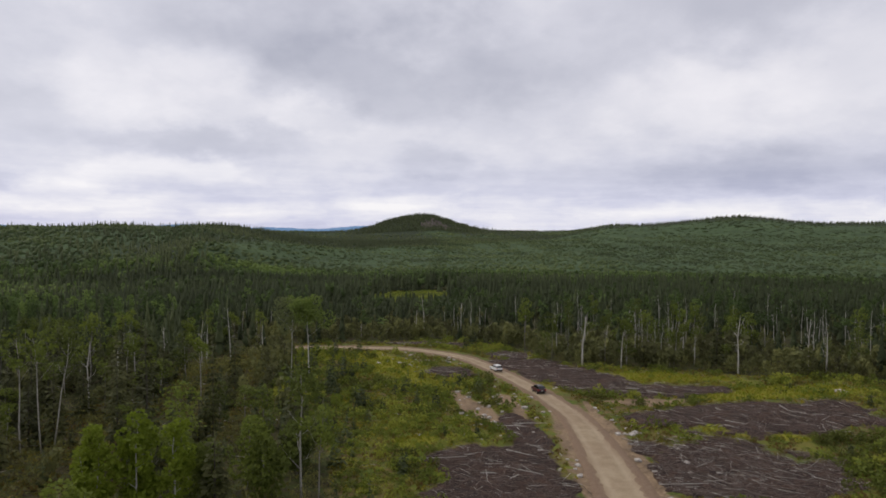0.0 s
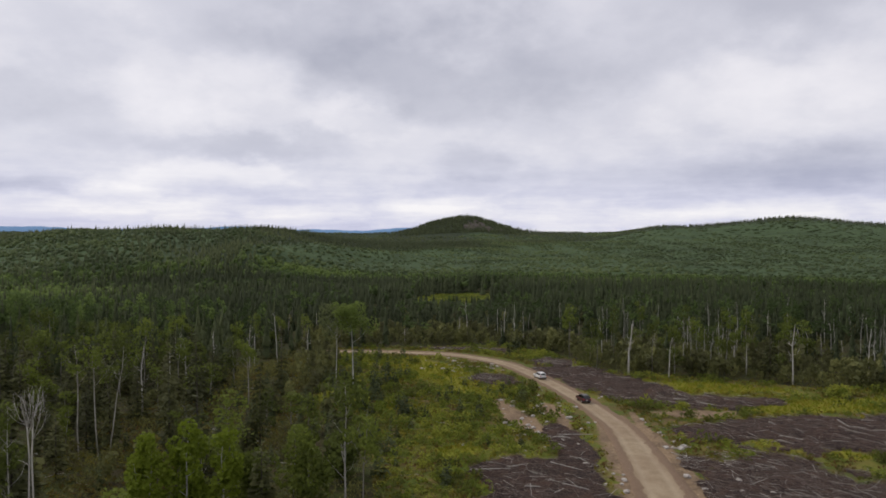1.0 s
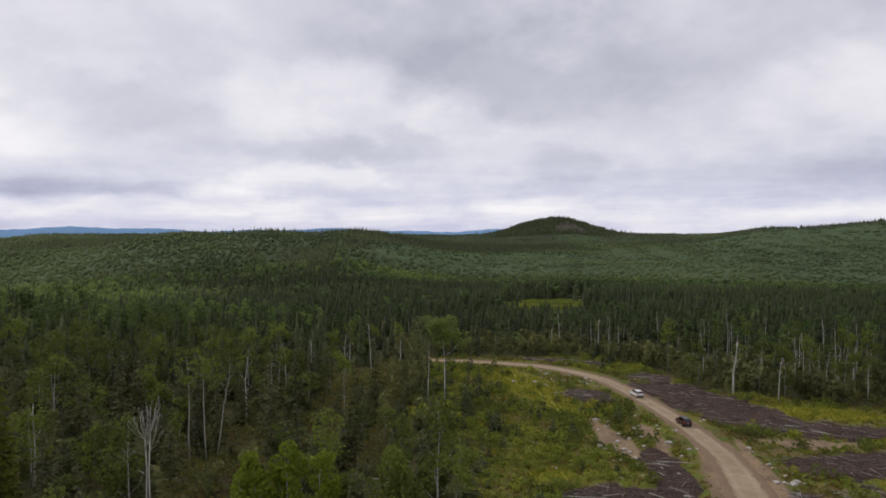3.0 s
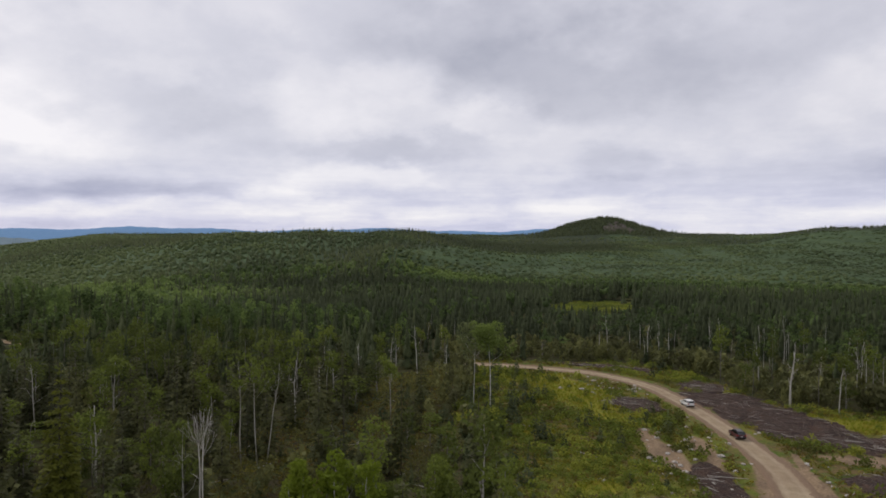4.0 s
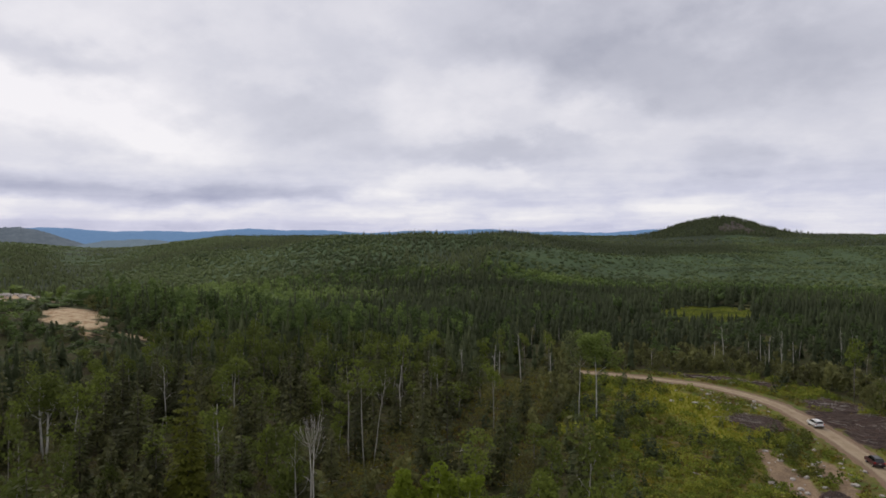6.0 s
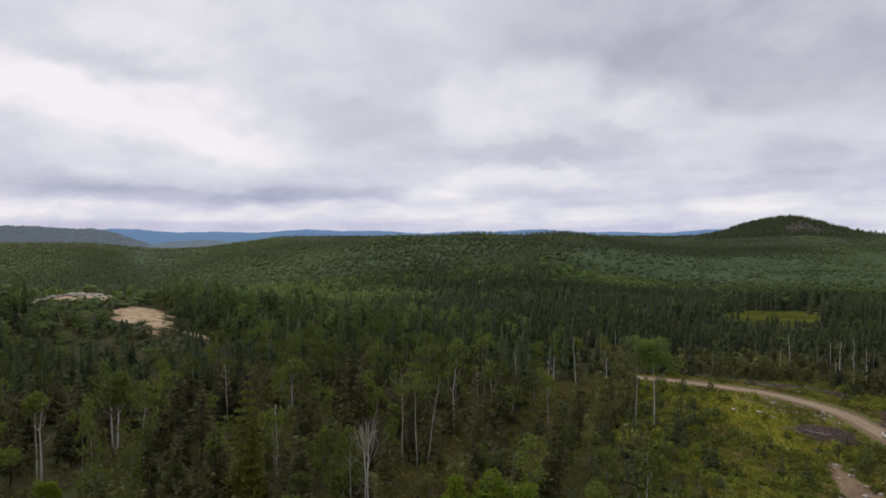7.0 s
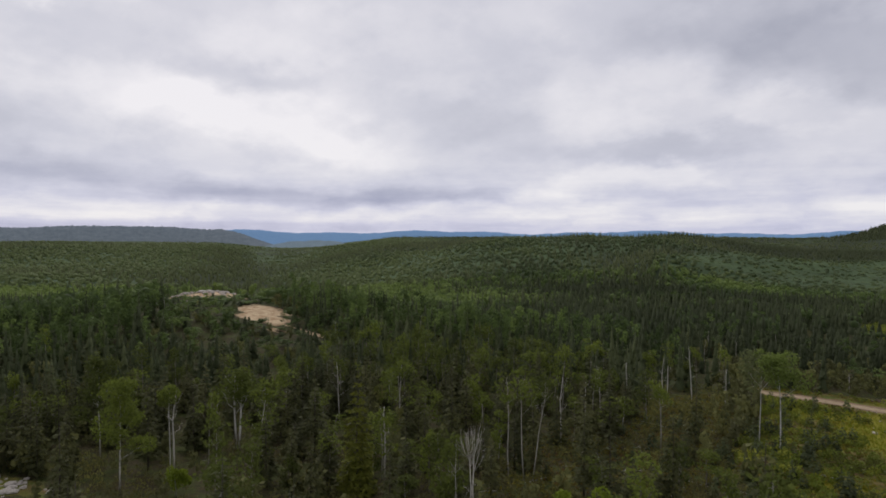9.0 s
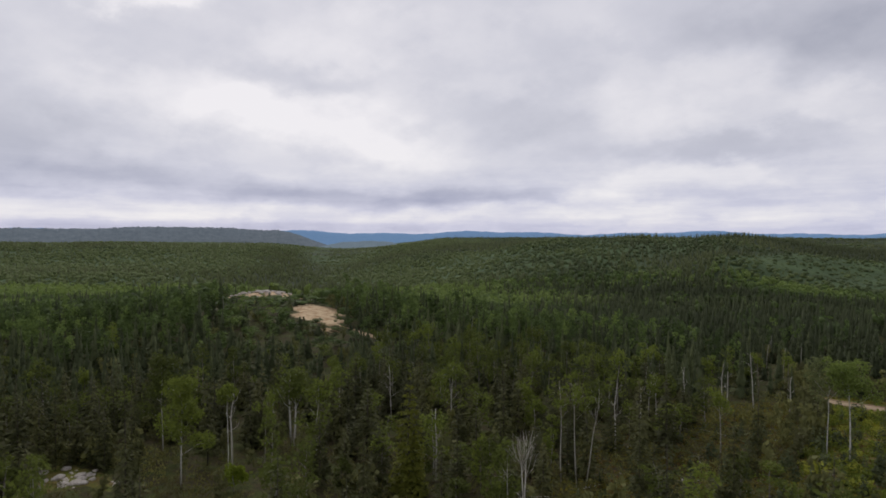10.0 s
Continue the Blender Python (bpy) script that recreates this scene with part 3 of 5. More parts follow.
def build_ground():
    gx, gy = axis(-60, 110, 1.45, 4700), axis(45, 235, 1.45, 4700)
    X, Y = np.meshgrid(gx, gy)
    Z = height(X, Y)
    near = (np.abs(X - 25) < 90) & (np.abs(Y - 135) < 110)
    Z = Z + np.where(near, 0.12 * wob(X, Y, 2.6, 3.0), 0)
    rd = road_distance(X, Y).reshape(X.shape)
    Z = Z - 0.25 * sstep(road_half(Y) + 1.0, road_half(Y) - 0.5, rd) * (rd < 20)
    sand = np.maximum(np.maximum(many(X, Y, SANDY, 0.35), many(X, Y, PITS[:2] + PITS[3:])), 0.85 * sstep(road_half(Y) + 1.5 + 3.6 * sstep(130, 112, Y), road_half(Y) + 0.2, rd))
    grass = many(X, Y, GRASSY, 0.35)
    R = np.hypot(X, Y)
    Z = Z + 7.1 * sstep(600, 820, R) + 1.1 * wob(X, Y, 31, 0.5) * sstep(600, 820, R)
    me = grid_mesh("ground", X, Y, Z, GROUND, {"cut": open_land(X, Y), "pit": many(X, Y, PITS[:2] + PITS[3:]), "grass": grass, "sand": sand, "mulch": many(X, Y, SLASH, 0.25), "canopy": sstep(560, 700, R), "needled": 1 - broad_share(X, Y)})
    tagged(new("ground", me), "rolling boreal ground with forest floor, grass and bare soil", "ground", kind="structure")


build_ground()


def build_road():
    line = ROAD_LINE
    d = np.gradient(line, axis=0)
    d /= np.linalg.norm(d, axis=1)[:, None]
    nrm = np.stack([d[:, 1], -d[:, 0]], 1)
    u = np.array([-1.18, -1.05, -0.85, -0.62, -0.45, -0.25, 0, 0.25, 0.45, 0.62, 0.85, 1.05, 1.18])
    prof = np.array([-0.22, 0.12, 0.05, -0.01, -0.06, 0.0, 0.06, 0.0, -0.06, -0.01, 0.05, 0.12, -0.22])
    half = road_half(line[:, 1])[:, None]
    wavy = 0.22 * wob(line[:, 0:1], line[:, 1:2] + u * 9, 6.0) + 0.18 * wob(line[:, 0:1], line[:, 1:2] + u * 5, 2.1, 1.0)
    X = line[:, 0:1] + nrm[:, 0:1] * (u * half + wavy)
    Y = line[:, 1:2] + nrm[:, 1:2] * (u * half + wavy)
    Z = height(line[:, 0], line[:, 1])[:, None] + prof + 0.02 + 0.03 * wob(X, Y, 1.3, 2)
    me = grid_mesh("road", X, Y, Z, GRAVEL, {"across": np.tile(u, (len(line), 1))})
    tagged(new("road", me), "winding tan gravel logging road with wheel tracks", "road", kind="structure")


build_road()

# ---- the woods ----


def sites(r0, r1, spacing, lo=-40.0, hi=84.0, seed=1):
    """Uneven sites for trees in a wide sector of the land round the origin."""
    g = np.random.default_rng(seed)
    n = int((r1 * r1 - r0 * r0) * radians(hi - lo) / 2 / spacing ** 2)
    r = np.sqrt(g.uniform(r0 * r0, r1 * r1, n))
    a = np.radians(g.uniform(lo, hi, n))
    x, y = -r * np.sin(a), r * np.cos(a)
    # thin out what stands too close
    key = np.floor(x / spacing / 0.9).astype(int) * 100003 + np.floor(y / spacing / 0.9).astype(int)
    _, first = np.unique(key, return_index=True)
    x, y = x[first], y[first]
    keep = open_land(x, y) < 0.35
    return x[keep], y[keep], g


def young(x, y):
    """How tall the trees have grown, 1 for full height."""
    s = 1 - 0.5 * blob(x, y, -222, 138, 60, 28, -22) - 0.75 * blob(x, y, -316, 180, 60, 36, -20)
    return np.clip(s - 0.45 * blob(x, y, -24, 352, 42, 78, 6) - 0.3 * blob(x, y, -198, 148, 34, 14, -12), 0.22, 1)


def low_growth(x, y):
    """1 in the belt of young growth along the far side of the cutting."""
    r, az = np.hypot(x, y), np.degrees(np.arctan2(-x, y))
    far_side = np.interp(x, [-70, -9, 14, 33, 71, 91, 130], [240, 236, 222, 190, 182, 178, 160])
    return sstep(20, 14, az) * sstep(far_side + 32, far_side + 18, y + 13 * wob(x, y, 19, 0.2) + 5 * wob(x, y, 7, 0.2)) * (y > 120)


def tree_thing(kind, trunk_mesh, crown_mesh, m, label, category, group):
    ob = new(kind)
    new("trunk", trunk_mesh).parent = ob
    if crown_mesh:
        new("crown", crown_mesh).parent = ob
    ob.matrix_basis = m
    return tagged(ob, label, category, group)


def spruce_meshes():
    h = rng.uniform(14, 17)
    v, t = spruce_crown(h, rng.uniform(1.5, 2.4), 460, 0.68, rng.uniform(0.04, 0.22), rng.uniform(0.65, 0.95))
    return shape("spruce_trunk", *tube([(0, 0, -0.5), (0, 0, h * 0.5), (0, 0, h)], [0.17, 0.1, 0.02], 6), BARK), shape("spruce_crown", v, t, NEEDLE)


def aspen_meshes(thin, leafm=None, h=None):
    h = h or rng.uniform(13, 18)
    start = 0.55 if thin else 0.25
    (v, t), ends = limbs(h, start, 8 if thin else 11, 1.5 if thin else 2.0, rng.normal(0, 0.5, 2), 0.14)
    cv, ct = leafy_crown(ends, 6 if thin else 10, 64, 1.25 if thin else 1.6, 0.40)
    return shape("aspen_trunk", v - (0, 0, 0.4), t, BIRCH), shape("aspen_crown", cv, ct, leafm or LEAF)


def dead_meshes(h, count=9, spread=2.0, r0=0.16):
    (v, t), _ = limbs(h, 0.45, count, spread, rng.normal(0, 0.4, 2), r0, 3)
    return shape("dead_trunk", v - (0, 0, 0.4), t, DEAD)


def dead_fan(h, r0):
    """A bare forked stem under a rounded head of fine rising branches."""
    parts = []
    for side in (-1, 1):
        stem = [(0.18 * side, 0, -0.4), (0.22 * side, 0.1, h * 0.30), (0.12 * side, 0.05, h * 0.55), (0.28 * side, 0.15 * side, h * 0.78)]
        parts.append(tube(stem, [r0 * 0.75, r0 * 0.62, r0 * 0.52, r0 * 0.34], 7))
        for k in range(11):
            w, z0 = k * 2.4 + side, h * rng.uniform(0.65, 0.77)
            foot = np.array((0.2 * side, 0.1 * side, z0))
            reach = rng.uniform(0.5, 2.3)
            top = h * (1.0 - 0.028 * reach * reach) * rng.uniform(0.93, 1.0)
            end = np.array((math.cos(w) * reach, math.sin(w) * reach, top))
            bend = foot + (end - foot) * 0.45 + np.array((math.cos(w), math.sin(w), -0.25)) * 0.22 * reach + rng.normal(0, 0.1, 3)
            parts.append(tube([foot, bend, end], [r0 * 0.22, r0 * 0.14, r0 * 0.04], 4))
            for _ in range(6):
                q = bend + (end - bend) * rng.random()
                out = np.array((math.cos(w), math.sin(w), 0)) * rng.uniform(0.0, 0.6)
                parts.append(tube([q, q + out + rng.normal(0, 0.3, 3) + (0, 0, rng.uniform(0.5, 1.2))], [r0 * 0.11, r0 * 0.035], 3))
    for z0, w, ln in ((0.50, 2.6, 2.0), (0.56, 5.6, 1.4)):
        parts.append(tube([(0, 0, h * z0), (math.cos(w) * ln * 0.6, math.sin(w) * ln * 0.6, h * z0 + 0.5), (math.cos(w) * ln, math.sin(w) * ln, h * z0 + 0.5)], [r0 * 0.22, r0 * 0.14, r0 * 0.05], 4))
    v, t = join(parts)
    return shape("dead_trunk", v, t, DEAD)


def gnarled_snag(h, r0, arms):
    """A stout bleached trunk that bends, with a few thick broken limbs."""
    bend = np.cumsum(rng.normal(0, 0.016 * h, (6, 2)), axis=0)
    sp = np.array([(bend[k][0] * f, bend[k][1] * f, h * f) for k, f in enumerate((-0.03, 0.22, 0.45, 0.65, 0.84, 1.0))])
    parts = [tube(sp, [r0, r0 * 0.85, r0 * 0.72, r0 * 0.56, r0 * 0.42, r0 * 0.22], 7)]
    for k in range(arms):
        f = rng.uniform(0.42, 0.92)
        p = np.array([np.interp(f, (-0.03, 0.22, 0.45, 0.65, 0.84, 1.0), sp[:, j]) for j in range(3)])
        w, ln = k * 2.5 + rng.uniform(-0.4, 0.4), h * rng.uniform(0.05, 0.16)
        mid = p + np.array((math.cos(w) * 0.6, math.sin(w) * 0.6, 0.35)) * ln
        end = mid + np.array((math.cos(w) * 0.25, math.sin(w) * 0.25, 0.7)) * ln * rng.uniform(0.4, 1.0)
        parts.append(tube([p, mid, end], [r0 * 0.27, r0 * 0.19, r0 * 0.06], 5))
        for _ in range(2):
            q = mid + (end - mid) * rng.random()
            parts.append(tube([q, q + rng.normal(0, 0.35, 3) + (0, 0, 0.5)], [r0 * 0.12, r0 * 0.04], 3))
    v, t = join(parts)
    return shape("dead_trunk", v, t, DEAD)


def put_tree(kind, meshes, x, y, s, turn, label, category, group, hs=None):
    z = float(height(x, y))
    m = Matrix.LocRotScale((x, y, z - 0.1), Euler((0, 0, turn)), (s, s, hs or s))
    return tree_thing(kind, meshes[0], meshes[1] if len(meshes) > 1 else None, m, label, category, group)


def dome_aspen(h, w, lobes, leafm, per=95):
    """A full young tree: lobes of leaves heaped into a dome nearly down to the ground."""
    c = ball_points(lobes, (0, 0, h * 0.52), (w * 0.62, w * 0.62, h * 0.36), 0.75)
    parts = []
    for q in c:
        s = rng.uniform(0.24, 0.36) * w + 0.25
        parts.append(leaves(ball_points(per, q, (s, s, s * 0.95), 0.6), 0.36))
    (v, t), _ = limbs(h * 0.85, 0.3, 7, w * 0.4, rng.normal(0, 0.3, 2), 0.13, 1)
    return shape("aspen_trunk", v - (0, 0, 0.4), t, BIRCH), shape("aspen_crown", *join(parts), leafm)


SPRUCES = [spruce_meshes() for _ in range(7)]
ASPENS = [aspen_meshes(k % 2 == 1) for k in range(6)] + [dome_aspen(9.5, 2.6, 10, LEAF, 60), dome_aspen(12, 2.4, 11, LEAF, 60)]


# the trees that stand free, with low growth on the camera's side of them
MARKED = [(-35, 144.5), (-38.5, 146), (-124, 76.3), (-37, 67), (-40.4, 66), (-34.4, 68), (-29, 79), (-66.8, 98), (-63, 99), (-84.5, 74), (-55.8, 67.7), (-72, 178), (-66, 183), (-56.4, 182), (-116.6, 49.2), (-116.6, 58), (-140.8, 55.9), (-134, 37)]


def stands_clear(x, y):
    """False for what would crowd the marked trees."""
    ok = np.ones(np.shape(x), bool)
    for qx, qy in MARKED:
        r = math.hypot(qx, qy)
        ux, uy = qx / r, qy / r
        along, off = x * ux + y * uy, np.abs(x * uy - y * ux)
        ok &= ~((off < 4.0) & (along > r - 42) & (along < r + 3.5))
    return ok


def build_woods():
    x, y, g = sites(48, 330, 3.9, seed=3)
    r = np.hypot(x, y)
    az = np.degrees(np.arctan2(-x, y))
    thin = g.random(len(x)) < np.clip(0.46 + 0.5 * sstep(110, 230, r) + 0.15 * wob(x, y, 21, 2.0) - 0.38 * np.exp(-((x + 52) / 20) ** 2 - ((y - 145) / 55) ** 2), 0.1, 1.0)
    thin &= stands_clear(x, y)
    thin &= g.random(len(x)) > 0.8 * low_growth(x, y)
    thin &= (r < 200) | (az > 24) | (r > 300) | (g.random(len(x)) < 0.55)
    x, y, r = x[thin], y[thin], r[thin]
    order = np.argsort(r)
    x, y, r = x[order], y[order], r[order]
    broad = g.random(len(x)) < broad_share(x, y)
    done = [0, 0]
    rest_s, rest_b = [], []
    for px, py, b in zip(x, y, broad):
        s, hs, turn = g.uniform(0.7, 1.25), g.uniform(0.5, 1.15) ** 1.1 * float(young(px, py)), g.uniform(0, 6.28)
        if done[int(b)] < 260:
            done[int(b)] += 1
            if b:
                put_tree("aspen_tree", ASPENS[g.integers(len(ASPENS))], px, py, s, turn, "slender green aspen with pale grey trunk in mixed woodland", "tree", "aspens of the near wood", hs)
            else:
                put_tree("spruce_tree", SPRUCES[g.integers(len(SPRUCES))], px, py, s, turn, "narrow dark green spruce in mixed woodland", "tree", "spruces of the near wood", hs)
        else:
            (rest_b if b else rest_s).append((px, py, s, hs, turn, np.clip(0.5 - 0.3 * float(sstep(0.36, 0.5, px / py)) - 0.3 * float(sstep(215, 270, math.hypot(px, py)) * (px > -0.5 * py)) + 0.3 * wob(px, py, 35, 0.5) + g.normal(0, 0.2), 0, 1)))
    return rest_s, rest_b


def rows_of(items, n):
    a = np.array(items)
    z = height(a[:, 0], a[:, 1]) - 0.2
    return np.stack([a[:, 0], a[:, 1], z, a[:, 2], a[:, 3], a[:, 4], a[:, 5], rng.integers(0, n, len(a))], 1)


rest_s, rest_b = build_woods()


def mid_spruce_tree():
    h, w = rng.uniform(12.5, 17), rng.uniform(1.5, 2.35)
    core = [(h * a, h * b, w * c) for a, b, c in ((0.06, 0.45, 0.75), (0.28, 0.68, 0.62), (0.52, 0.88, 0.42), (0.74, 1.0, 0.24))]
    vs, ts = [], []
    for k, (z0, z1, r) in enumerate(core):
        q = len(vs)
        for i in range(7):
            a = i * 2 * math.pi / 7 + k
            rr = r * rng.uniform(0.7, 1.3)
            vs.append((rr * math.cos(a), rr * math.sin(a), z0 + rng.uniform(-0.8, 0.5)))
        vs.append((rng.normal(0, 0.08), rng.normal(0, 0.08), z1))
        ts += [(q + i, q + (i + 1) % 7, q + 7) for i in range(7)]
    return join([(np.array(vs, float), np.array(ts)), spruce_crown(h, w, 50, 1.0, 0.04)])


mid_spruce = [mid_spruce_tree() for _ in range(7)]


def mid_aspen():
    h = rng.uniform(13, 17)
    cs = [(rng.normal(0, 0.9), rng.normal(0, 0.9), h * f) for f in (0.5, 0.62, 0.74, 0.86, 0.95)]
    return join([leaves(ball_points(26, c, (1.75, 1.75, 1.7), 0.2), 0.85) for c in cs])


def tall_thin_aspen():
    h = rng.uniform(16, 19)
    cs = [(rng.normal(0, 0.9), rng.normal(0, 0.9), h * f) for f in (0.76, 0.86, 0.95)]
    return join([leaves(ball_points(20, c, (1.3, 1.3, 1.2), 0.2), 0.75) for c in cs])


mid_broad = [mid_aspen() for _ in range(4)] + [tall_thin_aspen() for _ in range(4)]
mid_stem = [tube([(0, 0, 0), (rng.normal(0, 0.4), 0, 7), (rng.normal(0, 0.9), rng.normal(0, 0.6), 14.5)], [0.14, 0.10, 0.04], 4) for _ in range(3)]
tagged(scatter("spruce_wood", mid_spruce, rows_of(rest_s, 7), NEEDLE_F), "dense dark spruce wood behind the clearing", "forest", kind="stuff")
broad_rows = rows_of(rest_b, 4)
broad_rows[:, 7] += np.where((np.degrees(np.arctan2(-broad_rows[:, 0], broad_rows[:, 1])) < 20) | (broad_rows[:, 6] > 0.7), 4, 0)
tagged(scatter("aspen_wood", mid_broad, broad_rows, LEAF_F), "mixed green aspen and birch wood", "forest", kind="stuff")
stem_rows = [q for q in rest_b if (q[5] * 7.3) % 1 < 0.26 and ( 0.5 + 0.5 * wob(q[0], q[1], 31, 4.0) > 0.72 or (math.degrees(math.atan2(-q[0], q[1])) < 20))]
stem_at = rows_of(stem_rows, 3)
stem_at[:, 4] *= rng.uniform(0.45, 0.95, len(stem_at))
tagged(scatter("birch_stems", mid_stem, stem_at, STEM), "pale bare stems of birch and aspen", "forest", kind="stuff")


def far_spruce(tiers=((1, 8, 2.1), (5, 12, 1.5), (9, 15.5, 0.9)), sides=6):
    vs, ts = [], []
    for k, (z0, z1, w) in enumerate(tiers):
        q = len(vs)
        for i in range(sides):
            a = i * 2 * math.pi / sides + k
            rr = w * rng.uniform(0.6, 1.25)
            vs.append((rr * math.cos(a), rr * math.sin(a), z0 + rng.uniform(-0.7, 0.7)))
        vs.append((0, 0, z1))
        ts += [(q + i, q + (i + 1) % sides, q + sides) for i in range(sides)]
    return np.array(vs, float), np.array(ts)


def uneven_clump(c, r):
    """A rough many-sided clump of foliage, open below."""
    bm = bmesh.new()
    bmesh.ops.create_icosphere(bm, subdivisions=1, radius=1.0)
    v = np.array([q.co[:] for q in bm.verts])
    t = np.array([[q.index for q in f.verts] for f in bm.faces if f.calc_center_median().z > -0.3])
    bm.free()
    v = v * rng.uniform(0.7, 1.25, (len(v), 1)) * np.array(r) + np.array(c)
    return v, t


def far_broad(tufts, size, lobes):
    parts = [uneven_clump((rng.normal(0, 1.3), rng.normal(0, 1.3), rng.uniform(7, 9.5)), (2.5, 2.5, 2.9)) for _ in range(lobes)]
    if tufts:
        parts.append(leaves(ball_points(tufts, (0, 0, 9.2), (3.0, 3.0, 4.4), 0.7), size))
    return join(parts)


def build_far(name, r0, r1, spacing, tufts, size, lobes, grow, wide, seed, tiers, sides):
    x, y, g = sites(r0, r1, spacing, lo=-36.5, hi=81.0, seed=seed)
    r, az = np.hypot(x, y), np.degrees(np.arctan2(-x, y))
    slope = light_slope(x, y)
    b = g.random(len(x)) < broad_share(x, y)
    sp, br = [far_spruce(tiers, sides) for _ in range(5)], [far_broad(tufts, size, lobes) for _ in range(6)]
    # beyond 600 m to the left the tone is raised to imitate haze
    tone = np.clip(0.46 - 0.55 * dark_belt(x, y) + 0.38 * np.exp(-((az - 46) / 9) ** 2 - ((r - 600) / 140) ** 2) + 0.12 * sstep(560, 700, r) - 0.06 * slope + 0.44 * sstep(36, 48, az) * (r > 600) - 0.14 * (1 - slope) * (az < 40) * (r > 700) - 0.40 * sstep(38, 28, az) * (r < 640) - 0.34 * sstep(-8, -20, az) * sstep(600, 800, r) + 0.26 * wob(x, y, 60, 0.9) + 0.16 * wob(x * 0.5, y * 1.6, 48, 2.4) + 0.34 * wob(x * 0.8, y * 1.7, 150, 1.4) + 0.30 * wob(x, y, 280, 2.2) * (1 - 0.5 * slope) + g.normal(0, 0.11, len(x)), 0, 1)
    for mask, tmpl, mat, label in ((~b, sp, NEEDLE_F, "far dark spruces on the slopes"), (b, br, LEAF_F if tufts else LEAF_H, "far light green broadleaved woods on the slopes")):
        k = int(mask.sum())
        s = g.uniform(0.6, 1.4, k) * (wide if tmpl is br else grow)
        low = 1 - 0.16 * slope[mask] if tmpl is br else 1 - 0.35 * slope[mask]
        # spruces past 700 m are toned lighter in place of haze
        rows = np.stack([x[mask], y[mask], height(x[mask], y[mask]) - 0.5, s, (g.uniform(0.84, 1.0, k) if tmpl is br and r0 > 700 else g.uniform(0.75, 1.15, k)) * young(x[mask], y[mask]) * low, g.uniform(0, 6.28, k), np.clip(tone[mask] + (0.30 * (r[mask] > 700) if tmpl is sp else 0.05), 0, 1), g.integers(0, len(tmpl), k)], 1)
        ob = tagged(scatter(name, tmpl, rows, mat), label, "forest", kind="stuff")
        ob.data.polygons.foreach_set("use_smooth", np.ones(len(ob.data.polygons), bool))


SPIRE = ((3, 11, 2.0), (8, 16, 1.3))
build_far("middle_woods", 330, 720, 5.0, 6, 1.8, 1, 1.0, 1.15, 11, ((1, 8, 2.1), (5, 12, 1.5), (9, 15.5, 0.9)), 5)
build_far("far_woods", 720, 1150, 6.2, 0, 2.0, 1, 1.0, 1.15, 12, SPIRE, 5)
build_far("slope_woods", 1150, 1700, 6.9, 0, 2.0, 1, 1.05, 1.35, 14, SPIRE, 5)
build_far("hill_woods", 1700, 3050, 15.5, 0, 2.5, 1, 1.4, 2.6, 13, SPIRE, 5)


def build_hill_spruces():
    """A closer stand of conifers over the rocky hill."""
    g = np.random.default_rng(15)
    n = 8500
    r, a = g.uniform(2430, 2980, n), g.uniform(-6, 10.5, n)
    w = np.exp(-np.abs((a - 2.2) / 4.6) ** 4)
    rock = np.exp(-((a - 0.6) / 1.5) ** 2 - ((r - 2580) / 55) ** 2)
    keep = (g.random(n) < w) & (g.random(n) > 0.93 * rock)
    r, a = r[keep], np.radians(a[keep])
    x, y = -r * np.sin(a), r * np.cos(a)
    n = len(x)
    rows = np.stack([x, y, height(x, y) + 2, g.uniform(0.9, 1.9, n), g.uniform(0.55, 1.45, n), g.uniform(0, 6.28, n), np.clip(g.normal(0.42, 0.22, n), 0, 1), g.integers(0, 5, n)], 1)
    tagged(scatter("hill_conifers", [far_spruce(SPIRE, 5) for _ in range(5)], rows, NEEDLE_F), "dark conifers over the rounded rocky hill", "forest", kind="stuff")


build_hill_spruces()

# ---- trees that stand out ----


def umbrella_birch(h, crown_at, spread, lobes, per, lobe_r, size, r0=0.22, leafm=None, twin=0):
    """A tall bare stem under a wide flat-bottomed crown."""
    stems, ends = [], []
    for k in range(1 + twin):
        lean = rng.normal(0, 0.5, 2) if not twin else np.array(((-1) ** k * 1.7, -(-1) ** k * 1.7))
        (v, t), e = limbs(h * (1 - 0.06 * k), crown_at, 9, spread, lean, r0, 3)
        off = np.array((0.5 * k, 0.2 * k, 0))
        stems.append((v + off, t))
        ends += [q + off for q in e if q[2] > h * (crown_at + 0.08)]
    v, t = join(stems)
    bark = WHITE_BARK
    cv, ct = leafy_crown(ends, lobes, per, lobe_r, size)
    return shape("birch_trunk", v - (0, 0, 0.4), t, bark), shape("birch_crown", cv, ct, leafm or LEAF)


